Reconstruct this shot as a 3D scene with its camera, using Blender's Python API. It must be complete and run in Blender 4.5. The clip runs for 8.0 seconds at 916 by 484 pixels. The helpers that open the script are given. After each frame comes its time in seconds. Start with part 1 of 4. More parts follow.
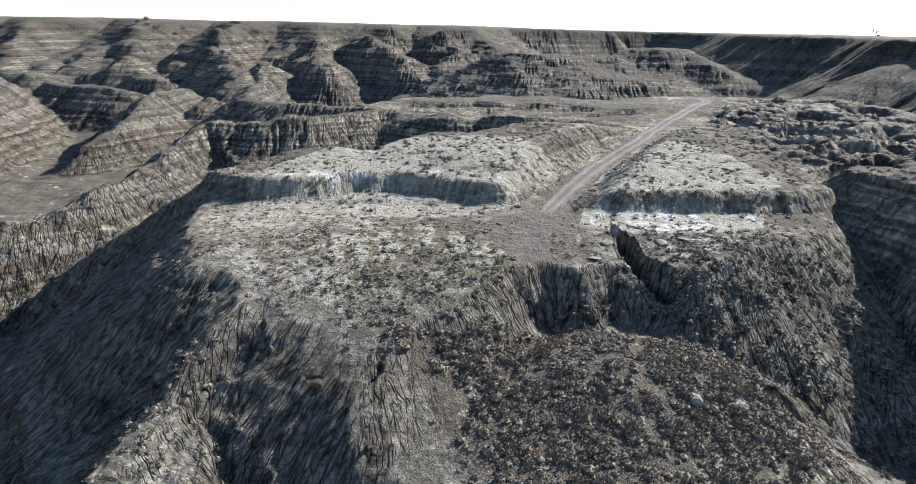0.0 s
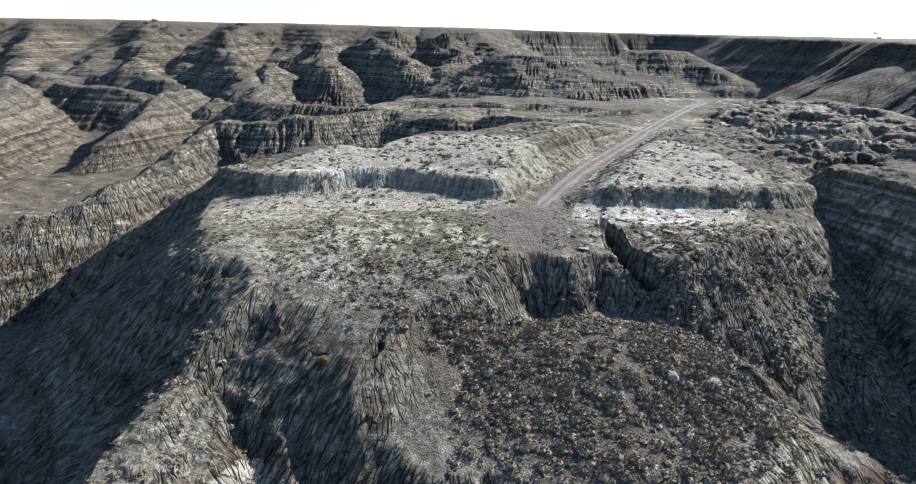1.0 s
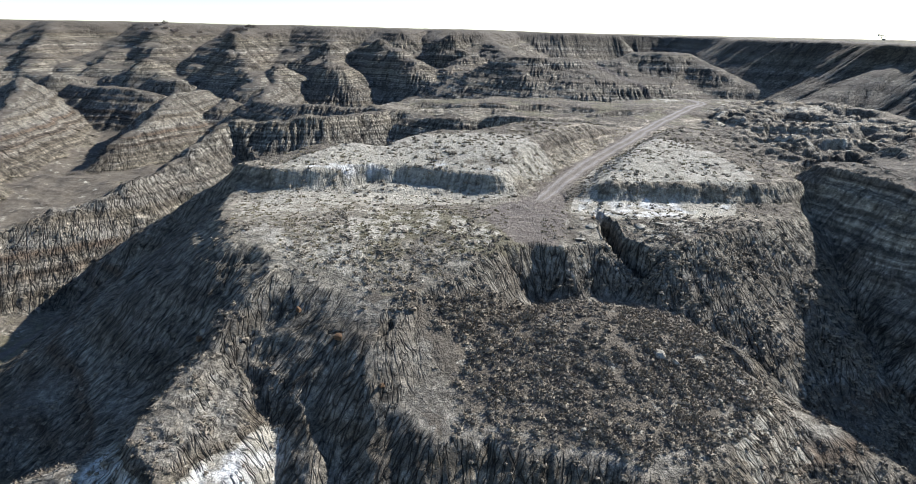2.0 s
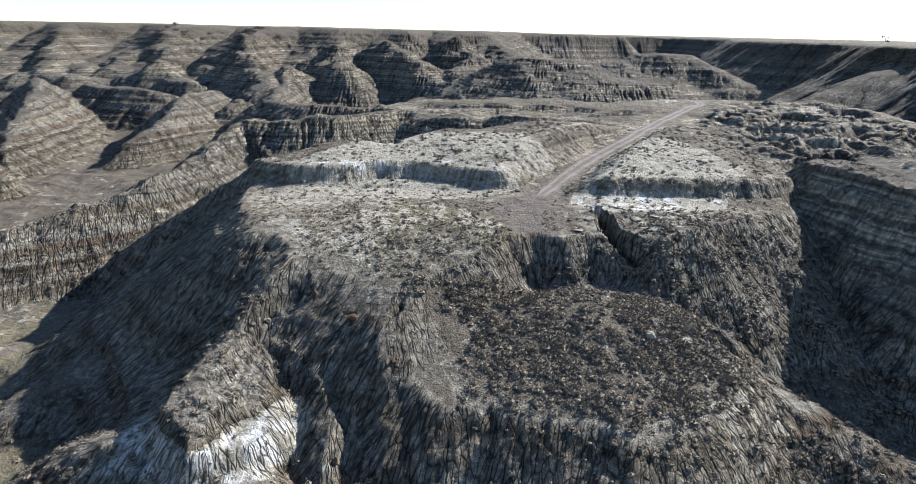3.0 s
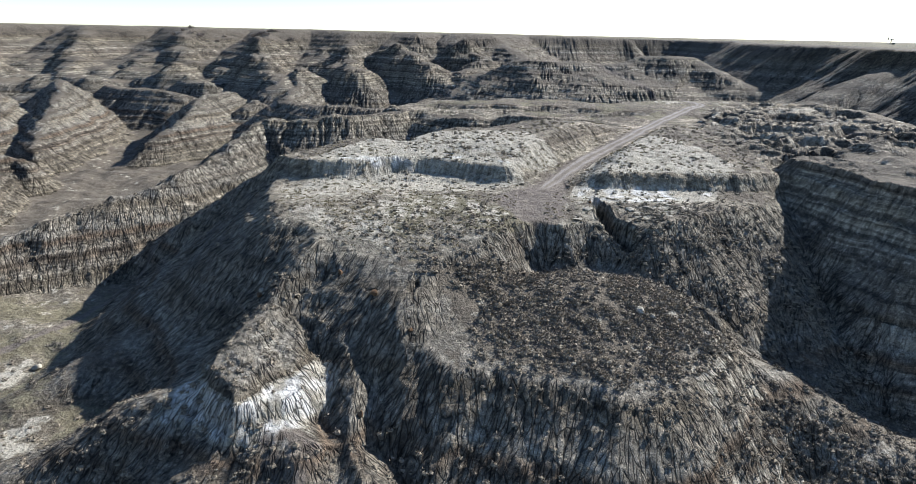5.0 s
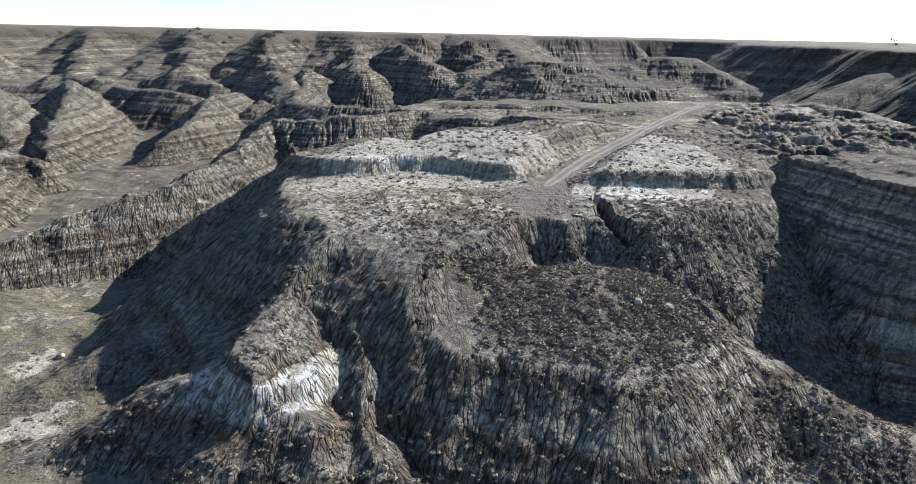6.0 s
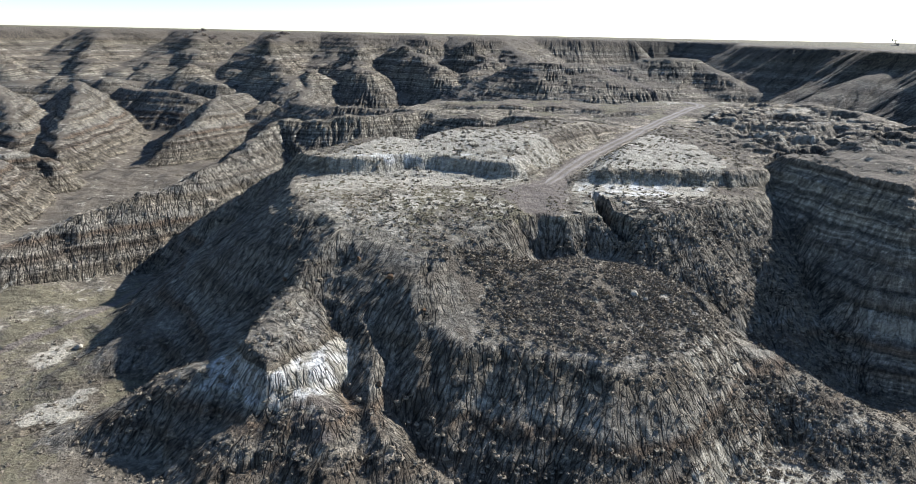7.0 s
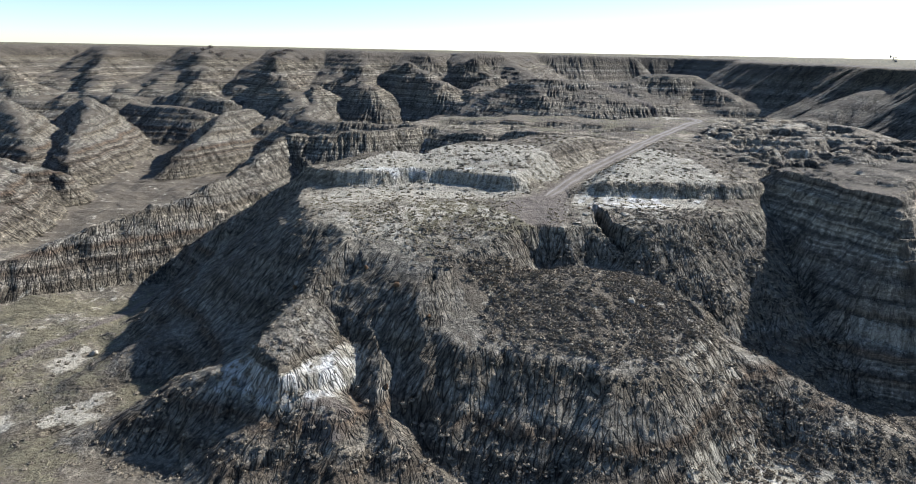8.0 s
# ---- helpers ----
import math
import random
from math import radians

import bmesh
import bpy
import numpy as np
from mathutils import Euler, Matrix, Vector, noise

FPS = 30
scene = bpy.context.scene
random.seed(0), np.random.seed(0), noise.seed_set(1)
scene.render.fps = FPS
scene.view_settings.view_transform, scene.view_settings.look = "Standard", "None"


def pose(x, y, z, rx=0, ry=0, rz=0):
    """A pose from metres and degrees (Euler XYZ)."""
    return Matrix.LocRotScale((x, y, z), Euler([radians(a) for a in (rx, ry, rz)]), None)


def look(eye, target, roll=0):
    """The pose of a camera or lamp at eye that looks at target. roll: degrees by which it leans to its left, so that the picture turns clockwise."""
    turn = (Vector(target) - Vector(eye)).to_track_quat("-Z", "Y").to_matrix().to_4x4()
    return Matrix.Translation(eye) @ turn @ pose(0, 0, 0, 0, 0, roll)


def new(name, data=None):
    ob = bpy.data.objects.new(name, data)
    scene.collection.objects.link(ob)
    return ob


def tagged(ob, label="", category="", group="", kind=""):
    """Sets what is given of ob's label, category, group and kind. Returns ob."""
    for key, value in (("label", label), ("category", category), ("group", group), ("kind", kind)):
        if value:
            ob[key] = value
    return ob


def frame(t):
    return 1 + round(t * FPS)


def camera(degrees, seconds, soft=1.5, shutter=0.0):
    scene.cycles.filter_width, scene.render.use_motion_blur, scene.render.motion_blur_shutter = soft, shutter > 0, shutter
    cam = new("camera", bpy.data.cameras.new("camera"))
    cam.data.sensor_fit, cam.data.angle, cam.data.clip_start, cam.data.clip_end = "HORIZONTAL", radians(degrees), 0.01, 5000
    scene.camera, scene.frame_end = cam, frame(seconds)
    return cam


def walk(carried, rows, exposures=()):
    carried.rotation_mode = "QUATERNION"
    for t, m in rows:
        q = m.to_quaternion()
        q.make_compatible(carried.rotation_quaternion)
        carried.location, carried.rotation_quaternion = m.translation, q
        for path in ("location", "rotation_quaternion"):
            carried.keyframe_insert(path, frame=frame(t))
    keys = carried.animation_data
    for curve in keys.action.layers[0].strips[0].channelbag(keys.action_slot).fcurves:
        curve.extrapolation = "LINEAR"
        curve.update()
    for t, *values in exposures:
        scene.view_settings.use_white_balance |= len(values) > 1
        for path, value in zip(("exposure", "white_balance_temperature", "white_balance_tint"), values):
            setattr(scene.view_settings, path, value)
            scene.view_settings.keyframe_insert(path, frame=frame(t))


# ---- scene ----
cam = camera(74.8, 8.0, soft=0.6)
PATH = [
    (0, (0.000, -0.000, -0.000), (0.128, 18.829, -6.741), 1.17),
    (0.5, (0.472, -2.154, 0.135), (0.540, 16.685, -6.579), 1.21),
    (1, (0.782, -4.326, 0.276), (0.785, 14.520, -6.419), 1.23),
    (1.5, (0.882, -6.694, 0.434), (0.808, 12.159, -6.242), 1.25),
    (3, (0.881, -14.166, 0.989), (0.556, 4.697, -5.649), 1.26),
    (3.5, (0.819, -16.373, 1.117), (0.442, 2.496, -5.503), 1.29),
    (4, (0.807, -18.423, 1.252), (0.381, 0.448, -5.360), 1.32),
    (4.5, (0.803, -20.265, 1.417), (0.310, -1.392, -5.185), 1.28),
    (6, (0.593, -25.444, 1.877), (-0.089, -6.568, -4.698), 1.19),
    (6.5, (0.599, -27.085, 2.066), (-0.122, -8.210, -4.507), 1.16),
    (7, (0.592, -28.689, 2.183), (-0.171, -9.812, -4.378), 1.15),
    (7.5, (0.540, -30.284, 2.334), (-0.261, -11.362, -4.092), 1.14),
    (8, (0.544, -31.886, 2.481), (-0.311, -12.855, -3.610), 1.11),
]
walk(cam, [(t, look(eye, target, roll)) for t, eye, target, roll in PATH], exposures=[(0.0, 1.16, 6060, 10), (6.5, 1.16, 6060, 10), (8.0, 1.02, 6060, 10)])

# ---- light ----
SUN_EL, SUN_AZ = radians(32), radians(54)          # azimuth: clockwise from +y
world = bpy.data.worlds.new("sky")
scene.world = world
world.use_nodes = True
wn = world.node_tree
sky = wn.nodes.new("ShaderNodeTexSky")
sky.sky_type, sky.sun_disc = "NISHITA", False
sky.sun_elevation, sky.sun_rotation = SUN_EL, SUN_AZ
sky.altitude, sky.air_density, sky.dust_density, sky.ozone_density = 800, 0.9, 0.12, 3.0
bg = wn.nodes["Background"]
bg.inputs["Strength"].default_value = 0.085
wn.links.new(sky.outputs["Color"], bg.inputs["Color"])
sun_data = bpy.data.lights.new("sun", "SUN")
sun_data.energy, sun_data.angle, sun_data.color = 5.0, radians(0.6), (1.0, 0.955, 0.895)
sun = new("sun", sun_data)
to_sun = Vector((math.sin(SUN_AZ) * math.cos(SUN_EL), math.cos(SUN_AZ) * math.cos(SUN_EL), math.sin(SUN_EL)))
sun.matrix_world = look(tuple(to_sun * 300), (0, 0, 0))


# ---- noise and shape tools ----
def lattice(seed):
    rng = np.random.RandomState(seed)
    ang = rng.uniform(0, 2 * np.pi, 4096)
    return rng.permutation(4096), np.cos(ang), np.sin(ang)


def perlin(x, y, seed=0):
    """Gradient noise, about -0.7 to 0.7."""
    perm, ca, sa = lattice(seed)
    xi, yi = np.floor(x).astype(np.int64), np.floor(y).astype(np.int64)
    fx, fy = x - xi, y - yi
    u, v = fx * fx * fx * (fx * (fx * 6 - 15) + 10), fy * fy * fy * (fy * (fy * 6 - 15) + 10)

    def corner(dx, dy):
        h = perm[(perm[(xi + dx) & 4095] + yi + dy) & 4095]
        return ca[h] * (fx - dx) + sa[h] * (fy - dy)

    a = corner(0, 0) * (1 - u) + corner(1, 0) * u
    b = corner(0, 1) * (1 - u) + corner(1, 1) * u
    return a * (1 - v) + b * v


def fbm(x, y, seed=0, octaves=4, gain=0.5):
    total, amp = 0.0, 1.0
    for k in range(octaves):
        total = total + amp * perlin(x * 2.03 ** k + 17.3 * k, y * 2.03 ** k - 9.1 * k, seed + k)
        amp *= gain
    return total


def smooth(a, b, v):
    t = np.clip((v - a) / (b - a), 0, 1)
    return t * t * (3 - 2 * t)


def smax(a, b, k):
    h = np.clip(0.5 + 0.5 * (a - b) / k, 0, 1)
    return b + (a - b) * h + k * h * (1 - h)


def smin(a, b, k):
    return -smax(-a, -b, k)


def line_dist(X, Y, pts):
    """Distance to a polyline of (x, y, z) and the z of the nearest point on it."""
    best, zz = np.full(X.shape, 1e9), np.zeros(X.shape)
    for (ax, ay, az), (bx, by, bz) in zip(pts, pts[1:]):
        dx, dy = bx - ax, by - ay
        t = np.clip(((X - ax) * dx + (Y - ay) * dy) / (dx * dx + dy * dy), 0, 1)
        d = np.hypot(X - ax - t * dx, Y - ay - t * dy)
        near = d < best
        best, zz = np.where(near, d, best), np.where(near, az + t * (bz - az), zz)
    return best, zz


def poly_dist(X, Y, pts):
    """Signed distance to a closed polygon: negative inside."""
    best, inside = np.full(X.shape, 1e9), np.zeros(X.shape, bool)
    for (ax, ay), (bx, by) in zip(pts, pts[1:] + pts[:1]):
        dx, dy = bx - ax, by - ay
        t = np.clip(((X - ax) * dx + (Y - ay) * dy) / (dx * dx + dy * dy), 0, 1)
        best = np.minimum(best, np.hypot(X - ax - t * dx, Y - ay - t * dy))
        if dy:
            inside ^= ((ay > Y) != (by > Y)) & (X < dx * (Y - ay) / dy + ax)
    return np.where(inside, -best, best)


def domes(x, y, seed):
    """Scattered cone-like swells, 0 to 1."""
    rng = np.random.RandomState(seed)
    ox, oy, tall = rng.uniform(0.1, 0.9, (64, 64)), rng.uniform(0.1, 0.9, (64, 64)), rng.uniform(0.35, 1, (64, 64))
    xi, yi, out = np.floor(x).astype(int), np.floor(y).astype(int), np.zeros(x.shape)
    for dx in (-1, 0, 1):
        for dy in (-1, 0, 1):
            a, b = (xi + dx) & 63, (yi + dy) & 63
            d = np.hypot(x - xi - dx - ox[a, b], y - yi - dy - oy[a, b])
            out = np.maximum(out, tall[a, b] * (1 - np.sqrt(d * d + 0.02)))
    return out


def flank(d, steep, depth, ease=1.0, tail=0.3):
    """How far a slope has fallen at d metres from its brow: steep above, easing out towards its foot."""
    d = np.sqrt(np.maximum(d, 0) ** 2 + ease ** 2) - ease
    return depth * (1 - np.exp(-d * (steep - tail) / depth)) + tail * d


def ridge(h, X, Y, pts, steep, depth, ease=1.5, k=1.0, tail=0.3):
    d, z = line_dist(X, Y, pts)
    return smax(h, z - flank(d, steep, depth, ease, tail), k)


def cut(h, X, Y, pts, width, steep, k=0.6):
    """A gully along a polyline whose z is its bed."""
    d, z = line_dist(X, Y, pts)
    return smin(h, z + np.maximum(d - width, 0) * steep, k)


# ---- the shape of the land ----
MESA = [(-34, 82), (-31.5, 71), (-29.8, 64.6), (-25.2, 56.5), (-20, 53), (-15.5, 50), (-12, 48.8), (-9, 48), (-6, 47), (-3.5, 47.8),
        (0, 50), (3, 54), (5.5, 57.2), (9.2, 58.8), (13.6, 58.4), (17, 60.2), (20.5, 60.5), (24.5, 58.5), (30, 60.5),
        (36, 64), (42.5, 68), (48, 73), (51, 84), (56, 90), (68, 92), (84, 108), (106, 120), (114, 150), (108, 176), (84, 181), (64, 179),
        (44, 178), (15, 177), (-16, 172), (-24, 158), (-14, 149), (-4, 144), (6, 139.5), (14, 136), (21, 131), (18, 124), (13, 113), (8, 105),
        (2, 100), (-4, 101), (-8, 96), (-12, 90.5), (-20, 91), (-27, 88)]
PRAIRIE = [(-900, 150), (-520, 270), (-400, 330), (-330, 372), (-298, 424), (-264, 396), (-232, 430), (-192, 392), (-164, 428), (-138, 392), (-114, 410),
           (-88, 392), (-60, 402), (-40, 390), (-28, 416), (-14, 392), (8, 398), (18, 420), (24, 500), (40, 566), (85, 548), (132, 552), (140, 640),
           (200, 640), (215, 520), (180, 430), (148, 350), (134, 302), (137, 262), (152, 240), (146, 215), (156, 200), (151, 168), (164, 120), (190, 60),
           (260, -80), (3500, -80), (3500, 4300), (-3500, 4300), (-3500, 150)]


def top_of_mesa(X, Y):
    z = -22.4 + 0.0 * X
    z = z + 3.0 * smooth(76, 122, Y) + 1.7 * smooth(110, 170, Y)
    # the flat dips towards its front brow
    z = z - 2.6 * smooth(61, 45, Y) * smooth(14, 2, X) - 0.9 * smooth(66, 58, Y) * smooth(2, 14, X) * smooth(30, 20, X)
    # low banks on both hands of the track, with a clay step between the flat and their tops
    step = np.where(X < 16, 81.0 + 2.3 * np.cos((X + 9) * 0.2), 75.4 + 0.006 * (X - 30) ** 2)
    step = step + 0.9 * fbm(X * 0.16, Y * 0.16, 31, 3)
    lane = smooth(1.8, 9.0, line_dist(X, Y, TRACK)[0])
    bank = (2.3 * smooth(-2.0, 1.5, Y - step) + 0.5 * smooth(-5, -1, Y - step) + 1.3 * smooth(1, 14, Y - step) * smooth(50, 42, X)) * smooth(130, 106, Y)
    z = z + bank * (0.06 + 0.94 * lane)
    z = z - 0.4 * smooth(66, 72, Y) * smooth(80, 77, Y) * smooth(10, 0, X)
    # left of the track low grassy swells
    z = z - 1.0 * smooth(62, 34, X) * smooth(112, 150, Y) * smooth(4, 12, line_dist(X, Y, TRACK)[0])
    z = z + smooth(120, 140, Y) * smooth(60, 40, X) * (1.0 * fbm(X * 0.05, Y * 0.09, 35, 2) + 0.7 * np.tanh(9 * fbm(X * 0.035, Y * 0.07, 37, 3))) * smooth(3, 10, line_dist(X, Y, TRACK)[0])
    return z


TRACK = [(8, 60, -22.6), (9.6, 68, -22.6), (12, 75, -22.5), (14.9, 81.3, -22.2), (18.7, 88.6, -21.6), (22.5, 95, -21), (28.2, 103.7, -20.3), (34.4, 112.5, -19.4), (44.3, 130, -18.8),
         (55, 147, -17.6), (63, 159, -16.8), (68.5, 168, -16.3), (67, 178, -16.3)]


def land(X, Y):
    """Height of the ground before rain has worked on it."""
    wx = X + 1.1 * fbm(X * 0.11, Y * 0.11, 1, 3) + 0.3 * fbm(X * 0.5, Y * 0.5, 5, 2)
    wy = Y + 1.1 * fbm(X * 0.11, Y * 0.11, 9, 3) + 0.3 * fbm(X * 0.5, Y * 0.5, 13, 2)
    far = smooth(110, 220, np.hypot(X - 10, Y - 40))
    fx = X + far * 5 * fbm(X * 0.02, Y * 0.02, 21, 4)
    fy = Y + far * 5 * fbm(X * 0.02, Y * 0.02, 25, 4)
    # valley floors
    h = -42.6 - 2.6 * smooth(-70, -100, X) * smooth(80, 110, Y) + 0.02 * np.maximum(Y - 110, 0) * smooth(-110, -60, X) + 0.13 * np.maximum(Y - 245, 0) + 0.10 * np.maximum(X - 20, 0) * smooth(120, 180, Y)
    h = h + 1.2 * fbm(X * 0.03, Y * 0.03, 41, 4) + 0.7 * fbm(X * 0.16, Y * 0.16, 45, 4) * smooth(-40, -60, X)
    h = h + 2.0 * smooth(30, 0, Y) + 3.0 * smooth(-20, 5, X) * smooth(35, 20, Y) * smooth(30, 15, X) + 1.6 * smooth(-60, -48, X) * smooth(60, 40, Y) * smooth(-20, -30, X)
    h = np.minimum(h, -22 + 0 * h)
    # prairie and its rim
    d = poly_dist(fx, fy, PRAIRIE)
    ztop = 1.2 - 1.7 * smooth(0, 150, X) + 0.9 * fbm(X * 0.01, Y * 0.01, 51, 3)
    rim = ztop - flank(d + 6 - 5 * smooth(20, 100, X), 0.62 + 0.33 * smooth(80, 130, X), 24 + 16 * smooth(80, 130, X), 10 - 8 * smooth(20, 100, X), 0.15) - 0.4 * smooth(-30, 4, d)
    h = smax(h, rim, 3)
    # spurs that step down from the rim
    for pts, steep, deep in SPURS:
        h = ridge(h, fx, fy, pts, steep, deep, 6.0, 2.0)
    for pts, steep in LEFT_HILLS:
        h = ridge(h, wx + 0.5 * (fx - X), wy + 0.5 * (fy - Y), pts, steep, 30, 2.5, 1.2)
    # nothing stands above the rim
    h = np.where(d > 4, smin(h, ztop - 1.0, 1.5), h)
    # small cones and domes of the broken ground below the rim
    hum = smooth(30, -20, X) * smooth(275, 300, Y) * smooth(365, 340, Y)
    for size, tall, seed in ((27.0, 8.0, 61), (13.0, 5.5, 62)):
        h = h + hum * tall * domes(fx / size, fy / size, seed)
    # the long ridge beyond the gully
    h = ridge(h, wx, wy, LONG_RIDGE, 0.85, 24, 1.2, 1.0)
    h = h + smooth(-24, -44, X) * smooth(62, 90, Y) * smooth(175, 160, Y) * smooth(-43, -38, h) * 1.9 * fbm(X * 0.09, Y * 0.09, 66, 4)
    h = ridge(h, wx, wy, HOLLOW, 0.55, 10, 3.0, 1.0)
    # broken, knobbly faces far off
    h = h + far * smooth(100, 60, X) * smooth(-3, -9, h) * 1.6 * fbm(X * 0.06, Y * 0.06, 65, 4)
    # the mesa and its apron
    d = poly_dist(wx, wy, MESA)
    front = smooth(-20, -8, X) * smooth(26, 14, X)
    steep = 0.8 - 0.2 * front * smooth(6, 0, X) + 0.5 * smooth(3, 7, X) * smooth(21, 15, X) + 0.1 * smooth(20, 30, X) * smooth(95, 80, Y)
    h = smax(h, top_of_mesa(X, Y) - flank(d, steep, 34, 0.8 + 3.0 * smooth(-2, -8, X) * smooth(62, 54, Y)), 0.8)
    # shrubby bench under the front brow, and the skirts that fall away from it
    d = poly_dist(wx, wy, BENCH_TOP)
    h = smax(h, -28.6 - 0.24 * (42 - np.minimum(Y, 46)) - 0.10 * np.maximum(X - 15, 0) - flank(d, 0.62 + 0.7 * smooth(23, 27, X) + 0.25 * smooth(1, -4, X), 24, 3.5), 1.5)
    # cap of the white-footed spur
    d = poly_dist(wx, wy, SPUR_TOP)
    h = smax(h, -28.9 - 0.18 * (42 - Y) - 0.28 * np.maximum(X + 23, 0) + 0.4 * fbm(X * 0.4, Y * 0.4, 77, 3) - flank(d, 1.7 - 1.1 * smooth(-20.5, -17.5, X) * smooth(28, 30.5, Y), 3.6, 0.4, 0.55), 0.5)
    for pts, steep, deep, ease in BENCHES:
        h = ridge(h, wx, wy, pts, steep, deep, ease, 0.8)
    # right-hand wall of the side ravine
    d = poly_dist(wx, wy, RIGHT_HILL)
    h = smax(h, -17.4 + 2.6 * fbm(X * 0.05, Y * 0.05, 71, 4) - flank(d + 3, 1.7, 34, 3.0), 1.2)
    # broken ground on top, right of the track
    rough = smooth(40, 60, X - 0.12 * (Y - 80)) * smooth(82, 96, Y) * smooth(176, 160, Y) * smooth(118, 100, X) * smooth(2, 12, line_dist(X, Y, TRACK)[0])
    h = h + rough * (2.2 - 7.5 * np.abs(fbm(X * 0.045, Y * 0.06, 81, 5, 0.6)))
    # gullies
    for pts, width, steep in GULLIES:
        h = cut(h, wx, wy, pts, width, steep)
    # small swells on the flat
    h = h + 0.35 * fbm(X * 0.08, Y * 0.08, 91, 4)
    return h


SPURS = [
    ([(-330, 390, -1), (-318, 360, -6), (-300, 335, -16), (-270, 315, -24)], 0.85, 26),
    ([(-266, 402, -1), (-256, 376, -4), (-250, 358, -12), (-240, 335, -20), (-226, 312, -27)], 0.85, 26),
    ([(-194, 398, -1), (-188, 374, -3.5), (-184, 356, -12), (-176, 335, -19), (-166, 308, -26)], 0.85, 26),
    ([(-140, 398, -1), (-134, 374, -4), (-130, 350, -11), (-124, 325, -18), (-112, 300, -22), (-95, 268, -23.5)], 0.8, 24),
    ([(-86, 396, -3), (-78, 355, -10), (-74, 330, -18), (-60, 290, -24)], 0.75, 22),
    ([(-58, 396, -4), (-50, 345, -11.5), (-34, 325, -15), (-22, 300, -24), (-14, 280, -28)], 0.75, 24),
    ([(-16, 396, -2.5), (-8, 350, -6), (2, 330, -14), (-4, 300, -22)], 0.7, 24),
    ([(12, 400, -4), (22, 360, -8), (26, 330, -14)], 0.7, 22),
    ([(17, 276, -10.6), (30, 268, -10.2), (52, 268, -10.8), (60, 262, -14), (74, 245, -20)], 0.62, 16),
    ([(78, 276, -6.8), (88, 270, -6.5), (99, 268, -6.8), (112, 250, -15), (122, 240, -20)], 0.7, 18),
    ([(52, 268, -10.8), (78, 275, -9)], 0.4, 10),
    ([(157, 206, -3), (136, 198, -10), (116, 190, -18)], 0.5, 18),
]
LEFT_HILLS = [
    ([(-116, 262, -27), (-116, 238, -25.5), (-114, 222, -28), (-114, 206, -32), (-118, 190, -38), (-122, 176, -45)], 0.85),
    ([(-190, 290, -29), (-178, 276, -28), (-160, 270, -26.8), (-142, 266, -28), (-132, 272, -31)], 0.85),
    ([(-205, 275, -24.5), (-186, 245, -26), (-167, 214, -27.5), (-156, 188, -34), (-144, 166, -39), (-138, 158, -45)], 0.85),
    ([(-240, 262, -25), (-210, 232, -27), (-186, 203, -30), (-172, 184, -36)], 0.75),
    ([(-185, 160, -31), (-162, 151, -32), (-142, 147, -33.5), (-131, 148, -37), (-124, 152, -44.5)], 0.9),
    ([(-185, 146, -30), (-160, 138, -31), (-140, 132, -33.5), (-128, 117, -36.5), (-117, 98, -41), (-108, 84, -45)], 0.85),
    ([(-92, 300, -22), (-88, 268, -24.5), (-80, 230, -26.5), (-60, 216, -26.5), (-38, 214, -26)], 0.75),
    ([(-152, 300, -26), (-140, 288, -27)], 0.8),
    ([(-98, 244, -28), (-100, 238, -30)], 0.9),
]
LONG_RIDGE = [(-118, 46, -43.5), (-100, 60, -40), (-87, 73, -36), (-76, 87.5, -32.1), (-66, 97, -30), (-60.5, 110, -27.4), (-59, 124, -24.6), (-57, 137, -21),
              (-45, 136, -20.4), (-34, 138, -20), (-20, 150, -19.4), (-4, 152, -18.9), (12, 152, -18.6)]
HOLLOW = [(17, 121, -20.6), (9, 119, -22.6), (-4, 119, -25.5), (-18, 115, -31)]
BENCH_TOP = [(-4, 43), (4, 47), (14, 50), (22, 50), (27, 46), (27.5, 40), (24.6, 33.5), (20, 30), (14, 29), (8, 29), (2, 30), (-2, 34), (-4, 39)]
SPUR_TOP = [(-23.2, 43), (-24.6, 36), (-25.6, 31), (-22, 25.6), (-20, 26.6), (-16.4, 29.3), (-17, 33), (-20, 39)]
